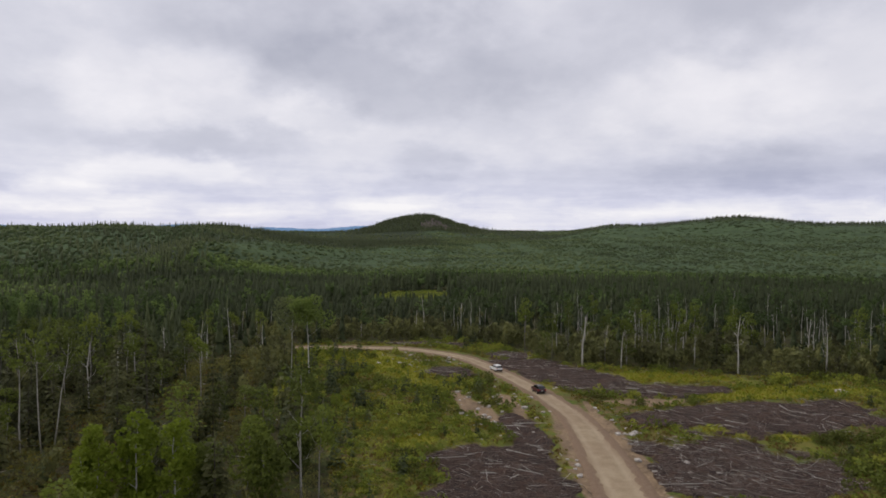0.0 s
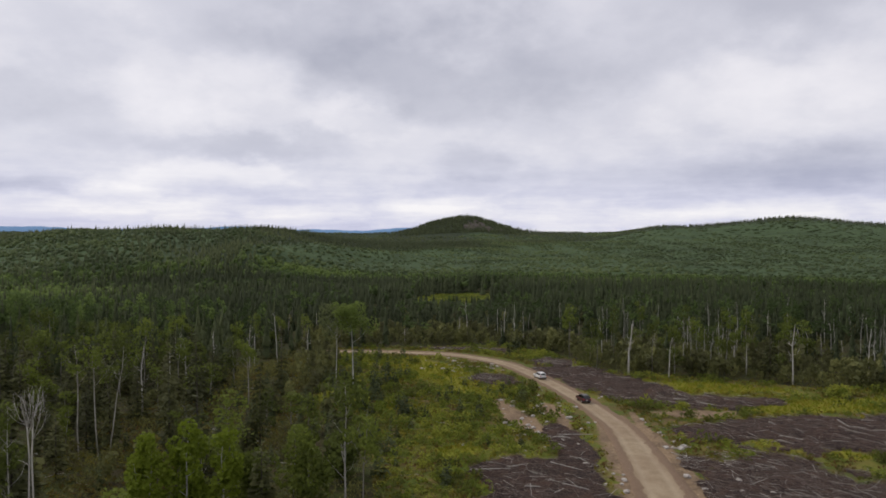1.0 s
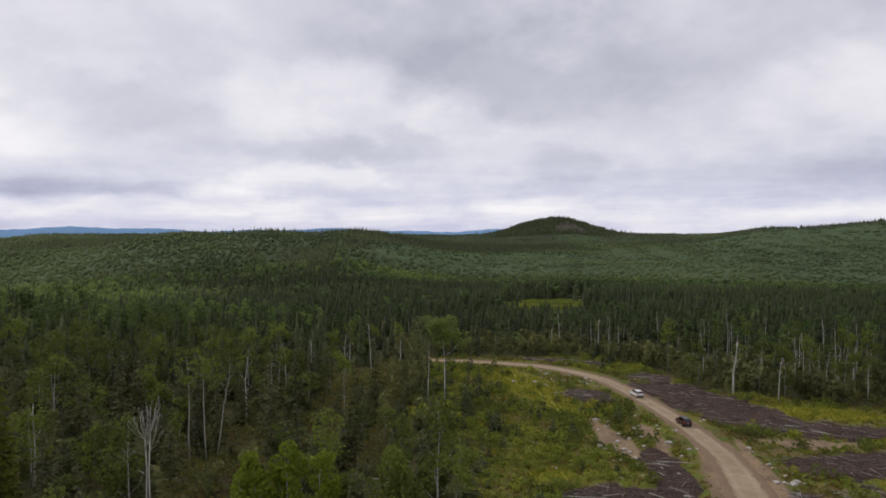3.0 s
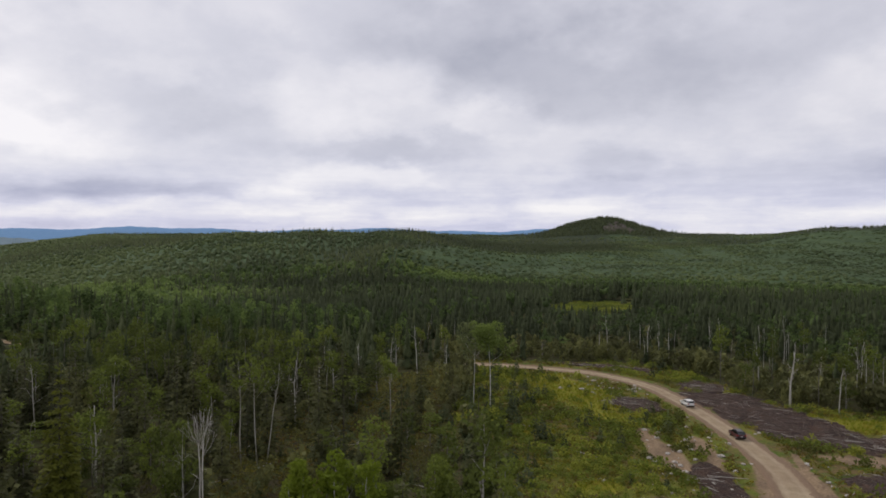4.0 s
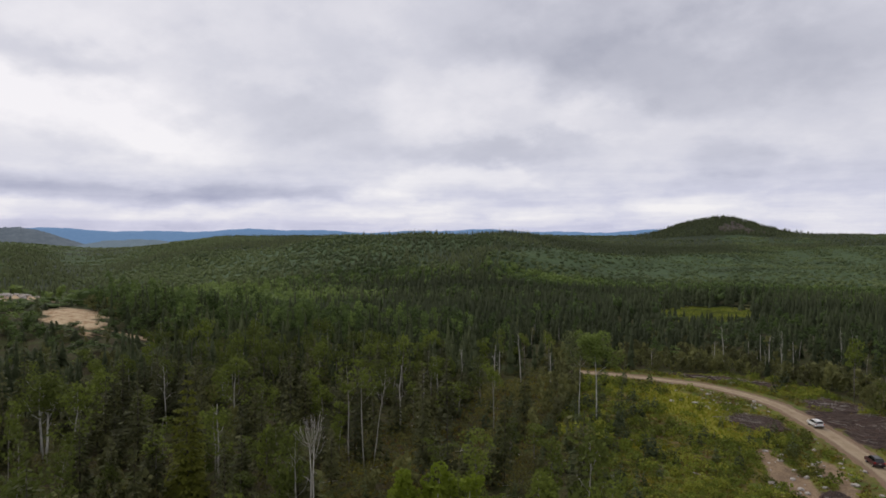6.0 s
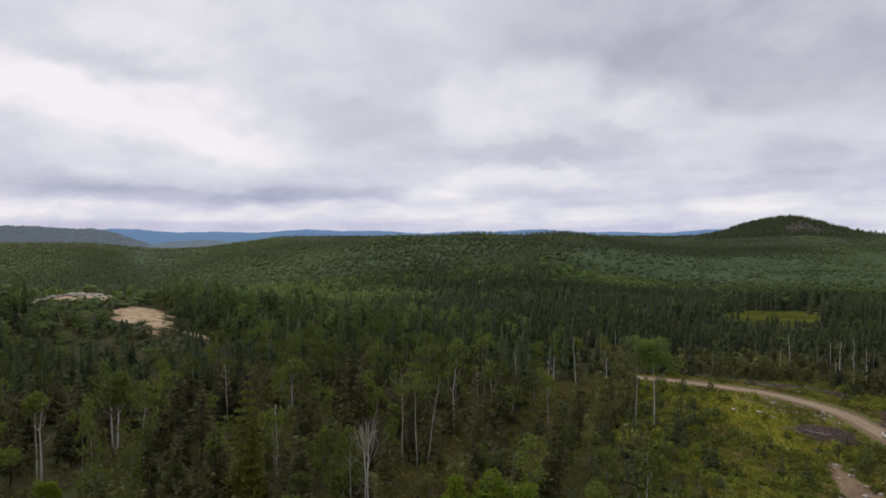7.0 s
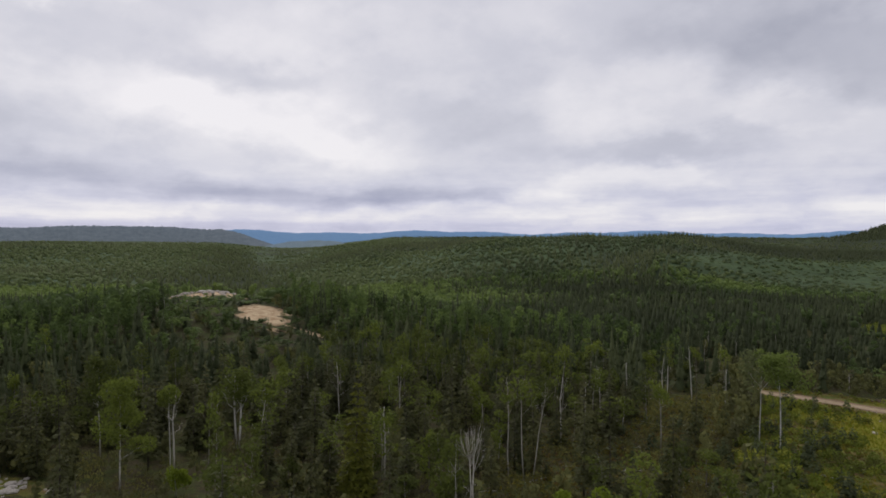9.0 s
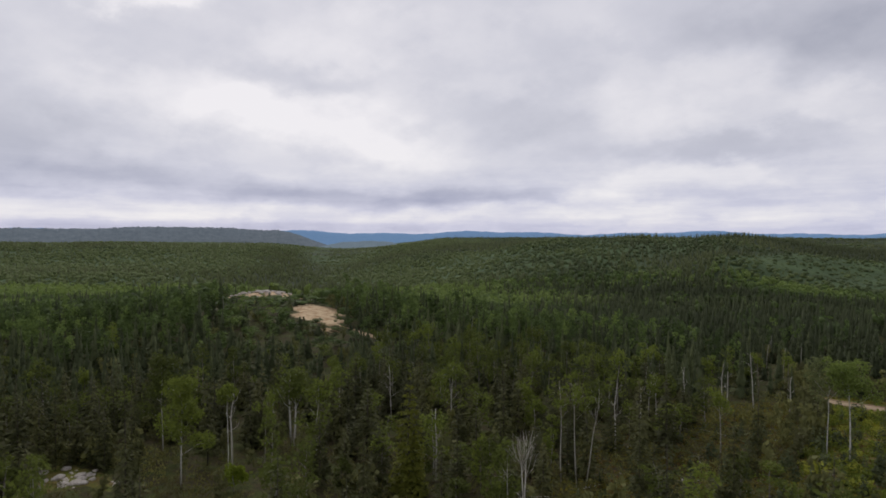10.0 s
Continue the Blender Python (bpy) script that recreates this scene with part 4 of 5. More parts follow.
put_tree("birch_tree", umbrella_birch(20.0, 0.62, 3.7, 28, 110, 1.75, 0.36, 0.17, PALE), -35.1, 144.0, 1.0, 0.4, "tall birch with bare pale trunk and bright green umbrella crown", "tree", "")
put_tree("birch_tree", umbrella_birch(19.5, 0.58, 3.4, 25, 85, 1.65, 0.34, 0.13, THIN), -39.5, 146, 1.0, 2.0, "tall thin-leaved birch beside the brighter one", "tree", "")
put_tree("birch_tree", umbrella_birch(16.0, 0.45, 3.2, 18, 130, 2.2, 0.40, 0.26, LEAF, 1), -124, 76.3, 1.0, 0.0, "birch with two white stems from one foot", "tree", "")
for bx, by, bh, bw in ((-37.2, 67, 16.6, 2.5), (-41.4, 66.5, 15.0, 2.4), (-33.6, 68.2, 15.4, 2.2), (-39.4, 69, 13.5, 2.2), (-43.6, 69, 12, 2.0)):
    put_tree("aspen_tree", dome_aspen(bh, bw, 24, BRIGHT, 85), bx, by, 1.0, bx, "bushy bright green young aspen", "tree", "bright young aspens")
for bx, by, bh, bw in ((-29, 79, 12, 3.6), (-25, 88, 8, 3.0), (-31, 73, 11, 3.4), (-26, 76, 9, 3.2)):
    put_tree("aspen_tree", dome_aspen(bh, bw, 17, LEAF, 100), bx, by, 1.0, bx, "broad dark green aspen at the edge of the clearing", "tree", "aspens at the edge of the clearing")
for bx, by, lx in ((-70.2, 98.0, -0.6), (-67.6, 99.0, -1.2), (-66.2, 99.5, 2.8)):
    (v, t), e = limbs(19, 0.62, 8, 2.4, (lx, 0.3), 0.13, 4)
    ms = (shape("aspen_trunk", v - (0, 0, 0.4), t, STEM), shape("aspen_crown", *leafy_crown(e, 8, 34, 1.2, 0.38), LEAF))
    put_tree("aspen_tree", ms, bx, by, 1.0, 0.0, "tall thin aspen with forked pale stem and sparse crown", "tree", "group of forked aspens")
put_tree("aspen_tree", umbrella_birch(19.0, 0.30, 2.6, 34, 100, 1.8, 0.36, 0.16, LEAF), -116.6, 49.2, 1.0, 0.8, "broad green aspen with pale forked trunk over low scrub", "tree", "")
put_tree("aspen_tree", umbrella_birch(17.0, 0.76, 1.4, 9, 110, 1.1, 0.32, 0.12, LEAF), -116.6, 58.0, 1.0, 2.2, "slender aspen with long bare trunk and small tufted crown", "tree", "")
put_tree("aspen_tree", umbrella_birch(19.0, 0.36, 2.7, 32, 100, 1.8, 0.36, 0.16, LEAF), -140.8, 55.9, 1.0, 4.0, "tall round-crowned green aspen among spruces", "tree", "")
put_tree("aspen_tree", dome_aspen(5.0, 2.4, 12, BRIGHT, 70), -108.5, 54.9, 1.0, 1.1, "low bushy bright green young aspen", "tree", "bright young aspens")
(v, t), e = limbs(22, 0.2, 16, 1.9, (0, 0), 0.2, 1)
put_tree("larch_tree", (shape("larch_trunk", v, t, BARK), shape("larch_crown", *spruce_crown(22, 3.4, 2300, 0.62, 0.06, 0.9), LARCH)), -84.5, 74, 1.0, 0.0, "yellow-green larch with a pointed crown", "tree", "")


put_tree("dead_tree", (dead_fan(18.6, 0.165),), -55.8, 67.7, 1.0, 0.3, "bleached dead tree with a fan of bare branches", "dead tree", "")
put_tree("dead_tree", (gnarled_snag(14, 0.30, 9),), 34.0, 175.5, 1.0, 0.3, "white dead birch with broken limbs at the wood's edge", "dead tree", "")
SNAGS = [gnarled_snag(11, 0.16, 4), gnarled_snag(13, 0.17, 6), gnarled_snag(9, 0.18, 3), dead_meshes(14, 8, 1.7, 0.15)]
SNAG_AT = [(43.6, 171.4), (93.5, 170), (96.3, 166.9), (31.3, 199), (66, 187), (72.5, 165.5), (-15.1, 250), (-11.6, 247), (2, 237), (-71.4, 176), (-73, 184), (-65.5, 183),
           (-56.4, 182), (-74, 124), (-78, 143), (-75.6, 147), (-77, 165), (-119, 60), (-131, 94), (-122, 103), (-87, 83)]
for k, (bx, by) in enumerate(SNAG_AT):
    put_tree("dead_tree", (SNAGS[k % 4],), bx, by, 1.0 + 0.1 * (k % 3), k * 1.7, "bare pale standing dead trunk among green trees", "dead tree", "standing dead trunks")
g_ = np.random.default_rng(21)
n_ = 0
while n_ < 60:
    bx, by = g_.uniform(5, 150), g_.uniform(165, 290)
    if open_land(bx, by) < 0.2 and by > 168 + 0.1 * bx:
        put_tree("dead_tree", (SNAGS[g_.integers(4)],), bx, by, g_.uniform(0.6, 0.85), g_.uniform(0, 6), "bare pale standing dead trunk among green trees", "dead tree", "standing dead trunks", g_.uniform(0.8, 1.35))
        n_ += 1

# ---- undergrowth and the clearing ----


def bush(n, size):
    return join([leaves(ball_points(n, (rng.normal(0, 0.5), rng.normal(0, 0.5), 0.5), (0.85, 0.85, 0.6), 0.45), size) for _ in range(2)])


BUSHES = [bush(19, 0.28) for _ in range(6)]
THICKET = [bush(36, 0.15) for _ in range(6)]


def build_shrubs():
    g = np.random.default_rng(31)
    x, y = g.uniform(-75, 105, 34000), g.uniform(50, 232, 34000)
    op = open_land(x, y)
    bare = np.maximum(np.maximum(many(x, y, SLASH), many(x, y, SANDY)), sstep(road_half(y) + 4.2 + 1.8 * (y < 140), road_half(y) + 2.6 + 1.4 * (y < 140), road_distance(x, y)))
    lush = np.clip(0.55 + 0.6 * wob(x, y, 14, 0.7) - 0.7 * many(x, y, GRASSY) + 0.35 * ((x < 5) & (y < 150)), 0.02, 1)
    keep = (op > 0.5) & (bare < 0.25 + 0.5 * g.random(len(x)) ** 3) & (g.random(len(x)) < lush * 0.55)
    x, y = x[keep], y[keep]
    s = (0.55 + 1.2 * g.random(len(x)) ** 2) * np.clip(0.85 + 0.5 * wob(x, y, 9, 2.5), 0.45, 1.4)
    tone = np.clip(0.50 - 0.32 * ((x > 46) & (y < 112)) - 0.12 * sstep(-14, -26, x) * (y < 165) + 0.45 * wob(x, y, 12, 1.1) + 0.3 * wob(x, y, 5, 2.1) + g.normal(0, 0.26, len(x)), 0, 1)
    rows = np.stack([x, y, height(x, y) - 0.05, s, s * g.uniform(0.7, 1.2, len(x)), g.uniform(0, 6.28, len(x)), tone, g.integers(0, 6, len(x))], 1)
    tagged(scatter("shrubs", BUSHES, rows, SHRUB), "low green shrubs and young growth over the cut ground", "shrubs", kind="stuff")
    x, y, g = sites(45, 220, 2.45, seed=41)
    near_edge = open_land(x + 6, y - 14) > 0.3
    thin_wood = np.exp(-((x + 58) / 26) ** 2 - ((y - 140) / 72) ** 2)
    keep = g.random(len(x)) < np.clip(1.15 - np.hypot(x, y) / 210, 0.12, 1) + 0.8 * near_edge + 0.8 * thin_wood + 0.9 * ~stands_clear(x, y)
    x, y = x[keep], y[keep]
    s = (0.8 + 1.4 * g.random(len(x)) ** 2.2) * np.where(stands_clear(x, y), 1, 1.15)
    rows = np.stack([x, y, height(x, y) - 0.1, s, s * g.uniform(0.9, 1.6, len(x)), g.uniform(0, 6.28, len(x)), np.clip(0.42 + 0.16 * np.exp(-((x + 52) / 20) ** 2 - ((y - 165) / 40) ** 2) + 0.3 * wob(x, y, 16, 1.7) + g.normal(0, 0.18, len(x)), 0, 1), g.integers(0, 6, len(x))], 1)
    tagged(scatter("undergrowth", THICKET, rows, UNDER), "olive green undergrowth below the trees", "shrubs", kind="stuff")


def sapling():
    """A bushy young broadleaved tree, about a metre high before scaling."""
    return join([leaves(ball_points(13, (rng.normal(0, 0.16), rng.normal(0, 0.16), z), (0.26, 0.26, 0.2), 0.4), 0.2) for z in (0.28, 0.5, 0.72, 0.9)])


def build_edge():
    x, y, g = sites(60, 330, 2.3, seed=71)
    belt = low_growth(x, y)
    near_edge = (open_land(x * 0.95, y * 0.9 - 2) > 0.4) & stands_clear(x, y)
    keep = g.random(len(x)) < np.maximum(np.where(near_edge, 0.7, 0.06), 0.8 * belt)
    x, y = x[keep], y[keep]
    n = len(x)
    hs = g.uniform(2.2, 6.5, n) * (0.7 + 0.4 * wob(x, y, 15, 1.0) + 0.25)
    rows = np.stack([x, y, height(x, y) - 0.1, hs * g.uniform(0.6, 1.0, n), hs, g.uniform(0, 6.28, n), np.clip(0.56 + 0.35 * wob(x, y, 18, 3.0) + g.normal(0, 0.24, n), 0, 1), g.integers(0, 6, n)], 1)
    tagged(scatter("young_trees", [sapling() for _ in range(6)], rows, EDGE), "dull green young birch and alder along the wood's edge", "young trees", kind="stuff")


EDGE = foliage("young_birch_leaves", (0.07, 0.069, 0.033), (0.12, 0.124, 0.049), (0.18, 0.182, 0.065), "stand", 0.35)
UNDER = foliage("undergrowth_leaves", (0.08, 0.066, 0.029), (0.134, 0.132, 0.042), (0.205, 0.196, 0.058), "stand", 0.35)
build_shrubs()


def big_bush():
    return join([leaves(ball_points(30, (rng.normal(0, 0.45), rng.normal(0, 0.45), rng.uniform(0.45, 0.8)), (0.55, 0.55, 0.5), 0.6), 0.2) for _ in range(4)])


def build_bushes():
    """Willow and alder bushes, taller than the rest of the growth."""
    g = np.random.default_rng(33)
    x, y = g.uniform(-50, 100, 5200), g.uniform(60, 228, 5200)
    bare = np.maximum(many(x, y, SLASH), many(x, y, SANDY))
    share = np.where(x < 12, 0.6, 0.22 + 0.85 * ((x > 46) & (y < 110))) * np.clip(0.6 + 0.7 * wob(x, y, 17, 0.3), 0.1, 1) * (1 - 0.8 * many(x, y, GRASSY))
    keep = (open_land(x, y) > 0.6) & (bare < 0.3) & (road_distance(x, y) > road_half(y) + 3.5 + 9 * (y > 175) + 3 * (y < 140)) & (g.random(len(x)) < share)
    x, y = x[keep], y[keep]
    n = len(x)
    s = g.uniform(0.8, 2.0, n) * np.clip(0.9 + 0.4 * wob(x, y, 25, 1.4), 0.5, 1.3)
    tone = np.clip(0.50 - 0.10 * sstep(-12, -24, x) - 0.36 * ((x > 40) & (y < 118)) + 0.42 * wob(x, y, 15, 2.6) + g.normal(0, 0.28, n), 0, 1)
    rows = np.stack([x, y, height(x, y) - 0.05, s, s * g.uniform(0.8, 1.25, n), g.uniform(0, 6.28, n), tone, g.integers(0, 5, n)], 1)
    tagged(scatter("bushes", [big_bush() for _ in range(5)], rows, SHRUB), "rounded green willow and alder bushes over the clearing", "bushes", kind="stuff")


build_bushes()
build_edge()


def build_young_spruces():
    """Waist-high to man-high spruces along the uncut margin and here and there in the open."""
    g = np.random.default_rng(35)
    x, y = g.uniform(-85, 90, 7500), g.uniform(70, 222, 7500)
    share = 0.012 + 0.15 * np.exp(-((x + 31 + 0.12 * (y - 110)) / 9) ** 2) + 0.10 * np.exp(-((x + 9) / 8) ** 2 - ((y - 140) / 14) ** 2)
    thin_wood = np.exp(-((x + 50) / 20) ** 2 - ((y - 125) / 40) ** 2)
    share = share + 0.16 * thin_wood
    keep = ((open_land(x, y) > 0.3) | (thin_wood > 0.3)) & (many(x, y, SLASH + SANDY) < 0.2) & (road_distance(x, y) > road_half(y) + 7) & (g.random(len(x)) < share)
    x, y = x[keep], y[keep]
    n = len(x)
    hs = g.uniform(0.10, 0.36, n)
    rows = np.stack([x, y, height(x, y) - 0.05, hs * g.uniform(0.9, 1.4, n), hs, g.uniform(0, 6.28, n), np.clip(g.normal(0.55, 0.25, n), 0, 1), g.integers(0, 4, n)], 1)
    tagged(scatter("young_spruces", [spruce_crown(15, 2.9, 120, 1.5, 0.02) for _ in range(4)], rows, NEEDLE_F), "small dark young spruces along the clearing's margin", "young trees", kind="stuff")


build_young_spruces()


def build_grass():
    g = np.random.default_rng(37)
    x, y = g.uniform(-65, 105, 60000), g.uniform(55, 225, 60000)
    keep = (many(x, y, GRASSY) > 0.4) & (many(x, y, SLASH) < 0.3) & (road_distance(x, y) > road_half(y) + 1.2)
    x, y = x[keep][:16000], y[keep][:16000]
    blade = []
    for k in range(3):
        v = []
        t = []
        for i in range(5):
            a, w = i * 1.26 + k, 0.07
            v += [(-w * math.sin(a), w * math.cos(a), 0), (w * math.sin(a), -w * math.cos(a), 0), (0.25 * math.cos(a), 0.25 * math.sin(a), 0.42 + 0.08 * ((i + k) % 3))]
            t.append((3 * i, 3 * i + 1, 3 * i + 2))
        blade.append((np.array(v), np.array(t)))
    s = g.uniform(0.6, 1.5, len(x))
    rows = np.stack([x, y, height(x, y) - 0.02, s, s, g.uniform(0, 6.28, len(x)), np.clip(g.normal(0.5, 0.2, len(x)), 0, 1), g.integers(0, 3, len(x))], 1)
    tagged(scatter("grass", blade, rows, GRASS), "yellow-green tufts of rough grass", "grass", kind="stuff")


def build_herbs():
    """Leafy herbs and short grass over the whole cutting and the thin wood beside it."""
    g = np.random.default_rng(39)
    x, y = g.uniform(-85, 105, 46000), g.uniform(50, 225, 46000)
    thin_wood = np.exp(-((x + 58) / 24) ** 2 - ((y - 140) / 70) ** 2)
    keep = (np.maximum(open_land(x, y), thin_wood) > 0.45) & (many(x, y, SLASH) < 0.3 + 0.7 * (g.random(len(x)) < 0.12)) & (many(x, y, SANDY) < 0.4)
    keep &= road_distance(x, y) > road_half(y) + 1.5 + 2.5 * g.random(len(x))
    keep &= (g.random(len(x)) < 0.6 + 0.6 * wob(x, y, 8, 0.9)) & (g.random(len(x)) > 0.7 * many(x, y, GRASSY))
    keep_all = keep
    x, y = x[keep], y[keep]
    n = len(x)
    tufts = [join([leaves(ball_points(5, (0, 0, 0.22), (0.45, 0.45, 0.2), 0.2), 0.3)]) for _ in range(5)]
    s = g.uniform(0.6, 1.5, n)
    tone = np.clip(0.46 - 0.30 * ((x > 46) & (y < 112)) - 0.10 * sstep(-14, -26, x) * (y < 165) + 0.35 * wob(x, y, 10, 2.1) + g.normal(0, 0.2, n) + 0.6 * many(x, y, GRASSY) - 0.12 * thin_wood[keep_all], 0, 1)
    rows = np.stack([x, y, height(x, y), s, s, g.uniform(0, 6.28, n), tone, g.integers(0, 5, n)], 1)
    tagged(scatter("herbs", tufts, rows, HERB), "low mixed herbs and seedlings on cut ground", "herbs", kind="stuff")


HERB = foliage("herb_leaves", (0.15, 0.094, 0.036), (0.162, 0.154, 0.027), (0.27, 0.23, 0.032), "stand", 0.35)
build_herbs()
GRASS = foliage("rough_grass", (0.145, 0.175, 0.016), (0.21, 0.235, 0.02), (0.30, 0.265, 0.04), "stand", 0.3)
build_grass()


def make_slash():
    m = Mat("mulched_slash", 0.95, 0.1)
    n1, n2 = m.noise(0.6, 5), m.noise(5.0, 5, 0.7)
    c = m.ramp(n2, (0.34, (0.009, 0.006, 0.005)), (0.5, (0.045, 0.031, 0.026)), (0.68, (0.190, 0.135, 0.110)))
    c = m.mix(m.ramp(n1, (0.42, 0.0), (0.66, 0.55)), c, (0.100, 0.058, 0.040))
    c = m.mix(m.ramp(m.noise(0.22, 4, 0.6), (0.44, 0.0), (0.62, 0.4)), c, (0.020, 0.016, 0.014))
    m.color(c)
    return m.bump(n2, 1.0, 0.3).m


MULCH = make_slash()


def build_slash():
    g = np.random.default_rng(43)
    for cx, cy, a, b, turn in SLASH:
        R = max(a, b) * 1.3
        xs = np.arange(cx - R, cx + R, 0.55)
        X, Y = np.meshgrid(xs, np.arange(cy - R, cy + R, 0.55))
        M = blob(X, Y, cx, cy, a, b, turn) * sstep(road_half(Y) + 1.0, road_half(Y) + 2.2, road_distance(X, Y).reshape(X.shape))
        rows_dir = radians(turn + 35)
        ridge = np.sin((X * math.cos(rows_dir) + Y * math.sin(rows_dir)) * 1.6 + wob(X, Y, 5, 1.0))
        Z = height(X, Y) - 0.35 + 0.62 * M + M * (0.10 * ridge + g.uniform(-0.09, 0.09, X.shape) + 0.16 * wob(X, Y, 3.2, cx))
        me = grid_mesh("slash_bed", X, Y, Z, MULCH, {})
        bm = bmesh.new()
        bm.from_mesh(me)
        dead = [v for v, q in zip(bm.verts, M.ravel()) if q < 0.02]
        bmesh.ops.delete(bm, geom=dead, context="VERTS")
        bm.to_mesh(me)
        bm.free()
        bed = tagged(new("slash_bed", me), "bed of dark brown logging slash and mulch", "slash", kind="stuff")
        # loose sticks lying over the bed
        n = int(a * b * 3.14 * 6.0)
        x, y = g.uniform(cx - R, cx + R, n * 2), g.uniform(cy - R, cy + R, n * 2)
        keep = (blob(x, y, cx, cy, a, b, turn) > 0.4) & (road_distance(x, y) > road_half(y) + 1.6)
        x, y = x[keep], y[keep]
        sticks = []
        for k in range(9):
            ln, r = (0.4, 0.6, 0.8, 1.1, 1.4, 1.8, 2.3, 3.0, 4.2)[k], 0.012 + 0.0030 * k
            tilt = rng.uniform(-0.12, 0.2)
            sticks.append(tube([(-ln / 2, 0, -tilt * ln / 2), (0, rng.normal(0, 0.08), 0.02), (ln / 2, 0, tilt * ln / 2)], [r, r * 0.85, r * 0.5], 3))
        one = np.ones(len(x))
        ang = np.where(g.random(len(x)) < 0.35, radians(turn - 35) + 0.7 * wob(x, y, 9, cx) + g.normal(0, 0.4, len(x)), g.uniform(0, 6.28, len(x)))
        kind = np.clip((g.random(len(x)) ** 2.4 * 9).astype(int), 0, 8)
        rows = np.stack([x, y, height(x, y) + 0.34 + g.uniform(-0.05, 0.12, len(x)), one, one, ang, g.random(len(x)), kind], 1)
        st = scatter("sticks", sticks, rows, STICK)
        st.parent = bed
        pale = rows[g.random(len(rows)) < 0.09 + 0.20 * np.clip(wob(x, y, 5, 2.0 + cx), 0, 1)].copy()
        pale[:, 2] += 0.06
        p2 = scatter("pale_sticks", sticks, pale, DEAD)
        p2.parent = bed
        tagged(p2, "bleached pale branches", kind="stuff")
        tagged(st, "grey weathered sticks and branches", kind="stuff")


build_slash()


def build_logs():
    g = np.random.default_rng(47)
    kinds = []
    for k in range(5):
        ln, r = (5.0, 3.2, 6.5, 2.2, 4.2)[k], (0.085, 0.06, 0.065, 0.08, 0.05)[k]
        parts = [tube([(-ln / 2, 0, 0), (-ln * 0.1, rng.normal(0, 0.12), 0.03), (ln / 2, 0, 0)], [r, r * 0.9, r * 0.6], 7)]
        for _ in range(3):
            q = rng.uniform(-ln / 2, ln / 2)
            parts.append(tube([(q, 0, 0), (q + 0.3, rng.normal(0, 0.5), 0.3)], [r * 0.3, r * 0.1], 4))
        kinds.append((shape("log", *join(parts), DEAD), r))
    spots = [(-18, 222, 20), (-10, 221, 35), (-3, 220, 10), (-14, 225, -15), (-22, 223, 5), (-6, 223, -30), (13.6, 97.5, 95), (8.1, 95.7, -30), (10.2, 99.5, -40), (-16.4, 92, 10), (40, 146, 3), (47, 111.5, -40), (86, 143.8, 20), (32, 170, 0), (29, 171, 8), (56, 153, 12), (48, 153, 5), (50, 114, -35)]
    for k in range(104):
        if k < len(spots):
            bx, by, turn = spots[k]
        else:
            cx, cy, a, b, t0 = SLASH[g.integers(len(SLASH))]
            bx, by, turn = cx + g.normal(0, a * 0.5), cy + g.normal(0, b * 0.5), t0 - 35 + g.normal(0, 40)
            if k % 5 == 0:
                bx, by = g.uniform(-38, 8), g.uniform(95, 195)
            if k > 61:
                bx, by, turn = g.uniform(-82, -30), g.uniform(85, 165), g.uniform(0, 180)
        if road_distance(bx, by)[0] < road_half(by) + 2.4 and k >= len(spots):
            continue
        me, r = kinds[k % 5]
        on = 0.3 if many(np.array([bx]), np.array([by]), SLASH)[0] > 0.4 else 0.0
        ob = tagged(new("log", me), "bleached fallen log lying on the cut ground", "log", "fallen logs")
        ob.matrix_basis = pose(bx, by, float(height(bx, by)) + r * 0.8 + on, 0, g.uniform(-3, 3), turn)


build_logs()


def build_rocks():
    g = np.random.default_rng(53)
    kinds = []
    for k in range(5):
        bm = bmesh.new()
        bmesh.ops.create_icosphere(bm, subdivisions=2, radius=1.0)
        for v in bm.verts:
            v.co *= 1 + 0.35 * noise.noise(v.co * 1.3 + Vector((k * 9, 0, 0))) + 0.12 * noise.noise(v.co * 4)
            v.co.z *= 0.62
        me = bpy.data.meshes.new("rock")
        bm.to_mesh(me)
        bm.free()
        me.materials.append(STONE)
        kinds.append(me)
    spots = [(-8.5, 214, 1.0), (0, 119.8, 0.55), (-0.8, 121.5, 0.6), (-14.4, 195, 0.7), (-17, 182, 0.8), (-20.7, 184, 0.5), (7.7, 139, 0.4), (6.4, 136, 0.4), (-2.6, 183, 0.5), (86, 144, 1.0)]
    for k in range(260):
        if k < len(spots):
            bx, by, s = spots[k]
        else:
            c = k % 4
            if c == 0:
                bx, by = g.normal(5, 5), g.normal(125, 11)
            elif c == 1:
                bx, by = g.normal(-10, 8), g.normal(187, 8)
            elif c == 2:
                i = g.integers(20, len(ROAD_LINE) - 12)
                px, py = ROAD_LINE[i]
                w = road_half(py) + 1.0 + 5.0 * g.random() ** 1.5
                bx, by = px + (w if g.random() < 0.35 else -w), py + g.uniform(-3, 3)
            else:
                bx, by = g.normal(28, 5), g.normal(101, 8)
            s = 0.16 + 0.44 * g.random() ** 2.2
        if road_distance(bx, by)[0] < road_half(by) + 0.9:
            continue
        ob = tagged(new("rock", kinds[k % 5]), "pale weathered granite rock on bare soil", "rock", "pale rocks of the clearing")
        ob.matrix_basis = Matrix.LocRotScale((bx, by, float(height(bx, by)) + s * 0.15), Euler((0, 0, g.uniform(0, 6))), (s * g.uniform(0.8, 1.4), s, s * g.uniform(0.7, 1.1)))


build_rocks()

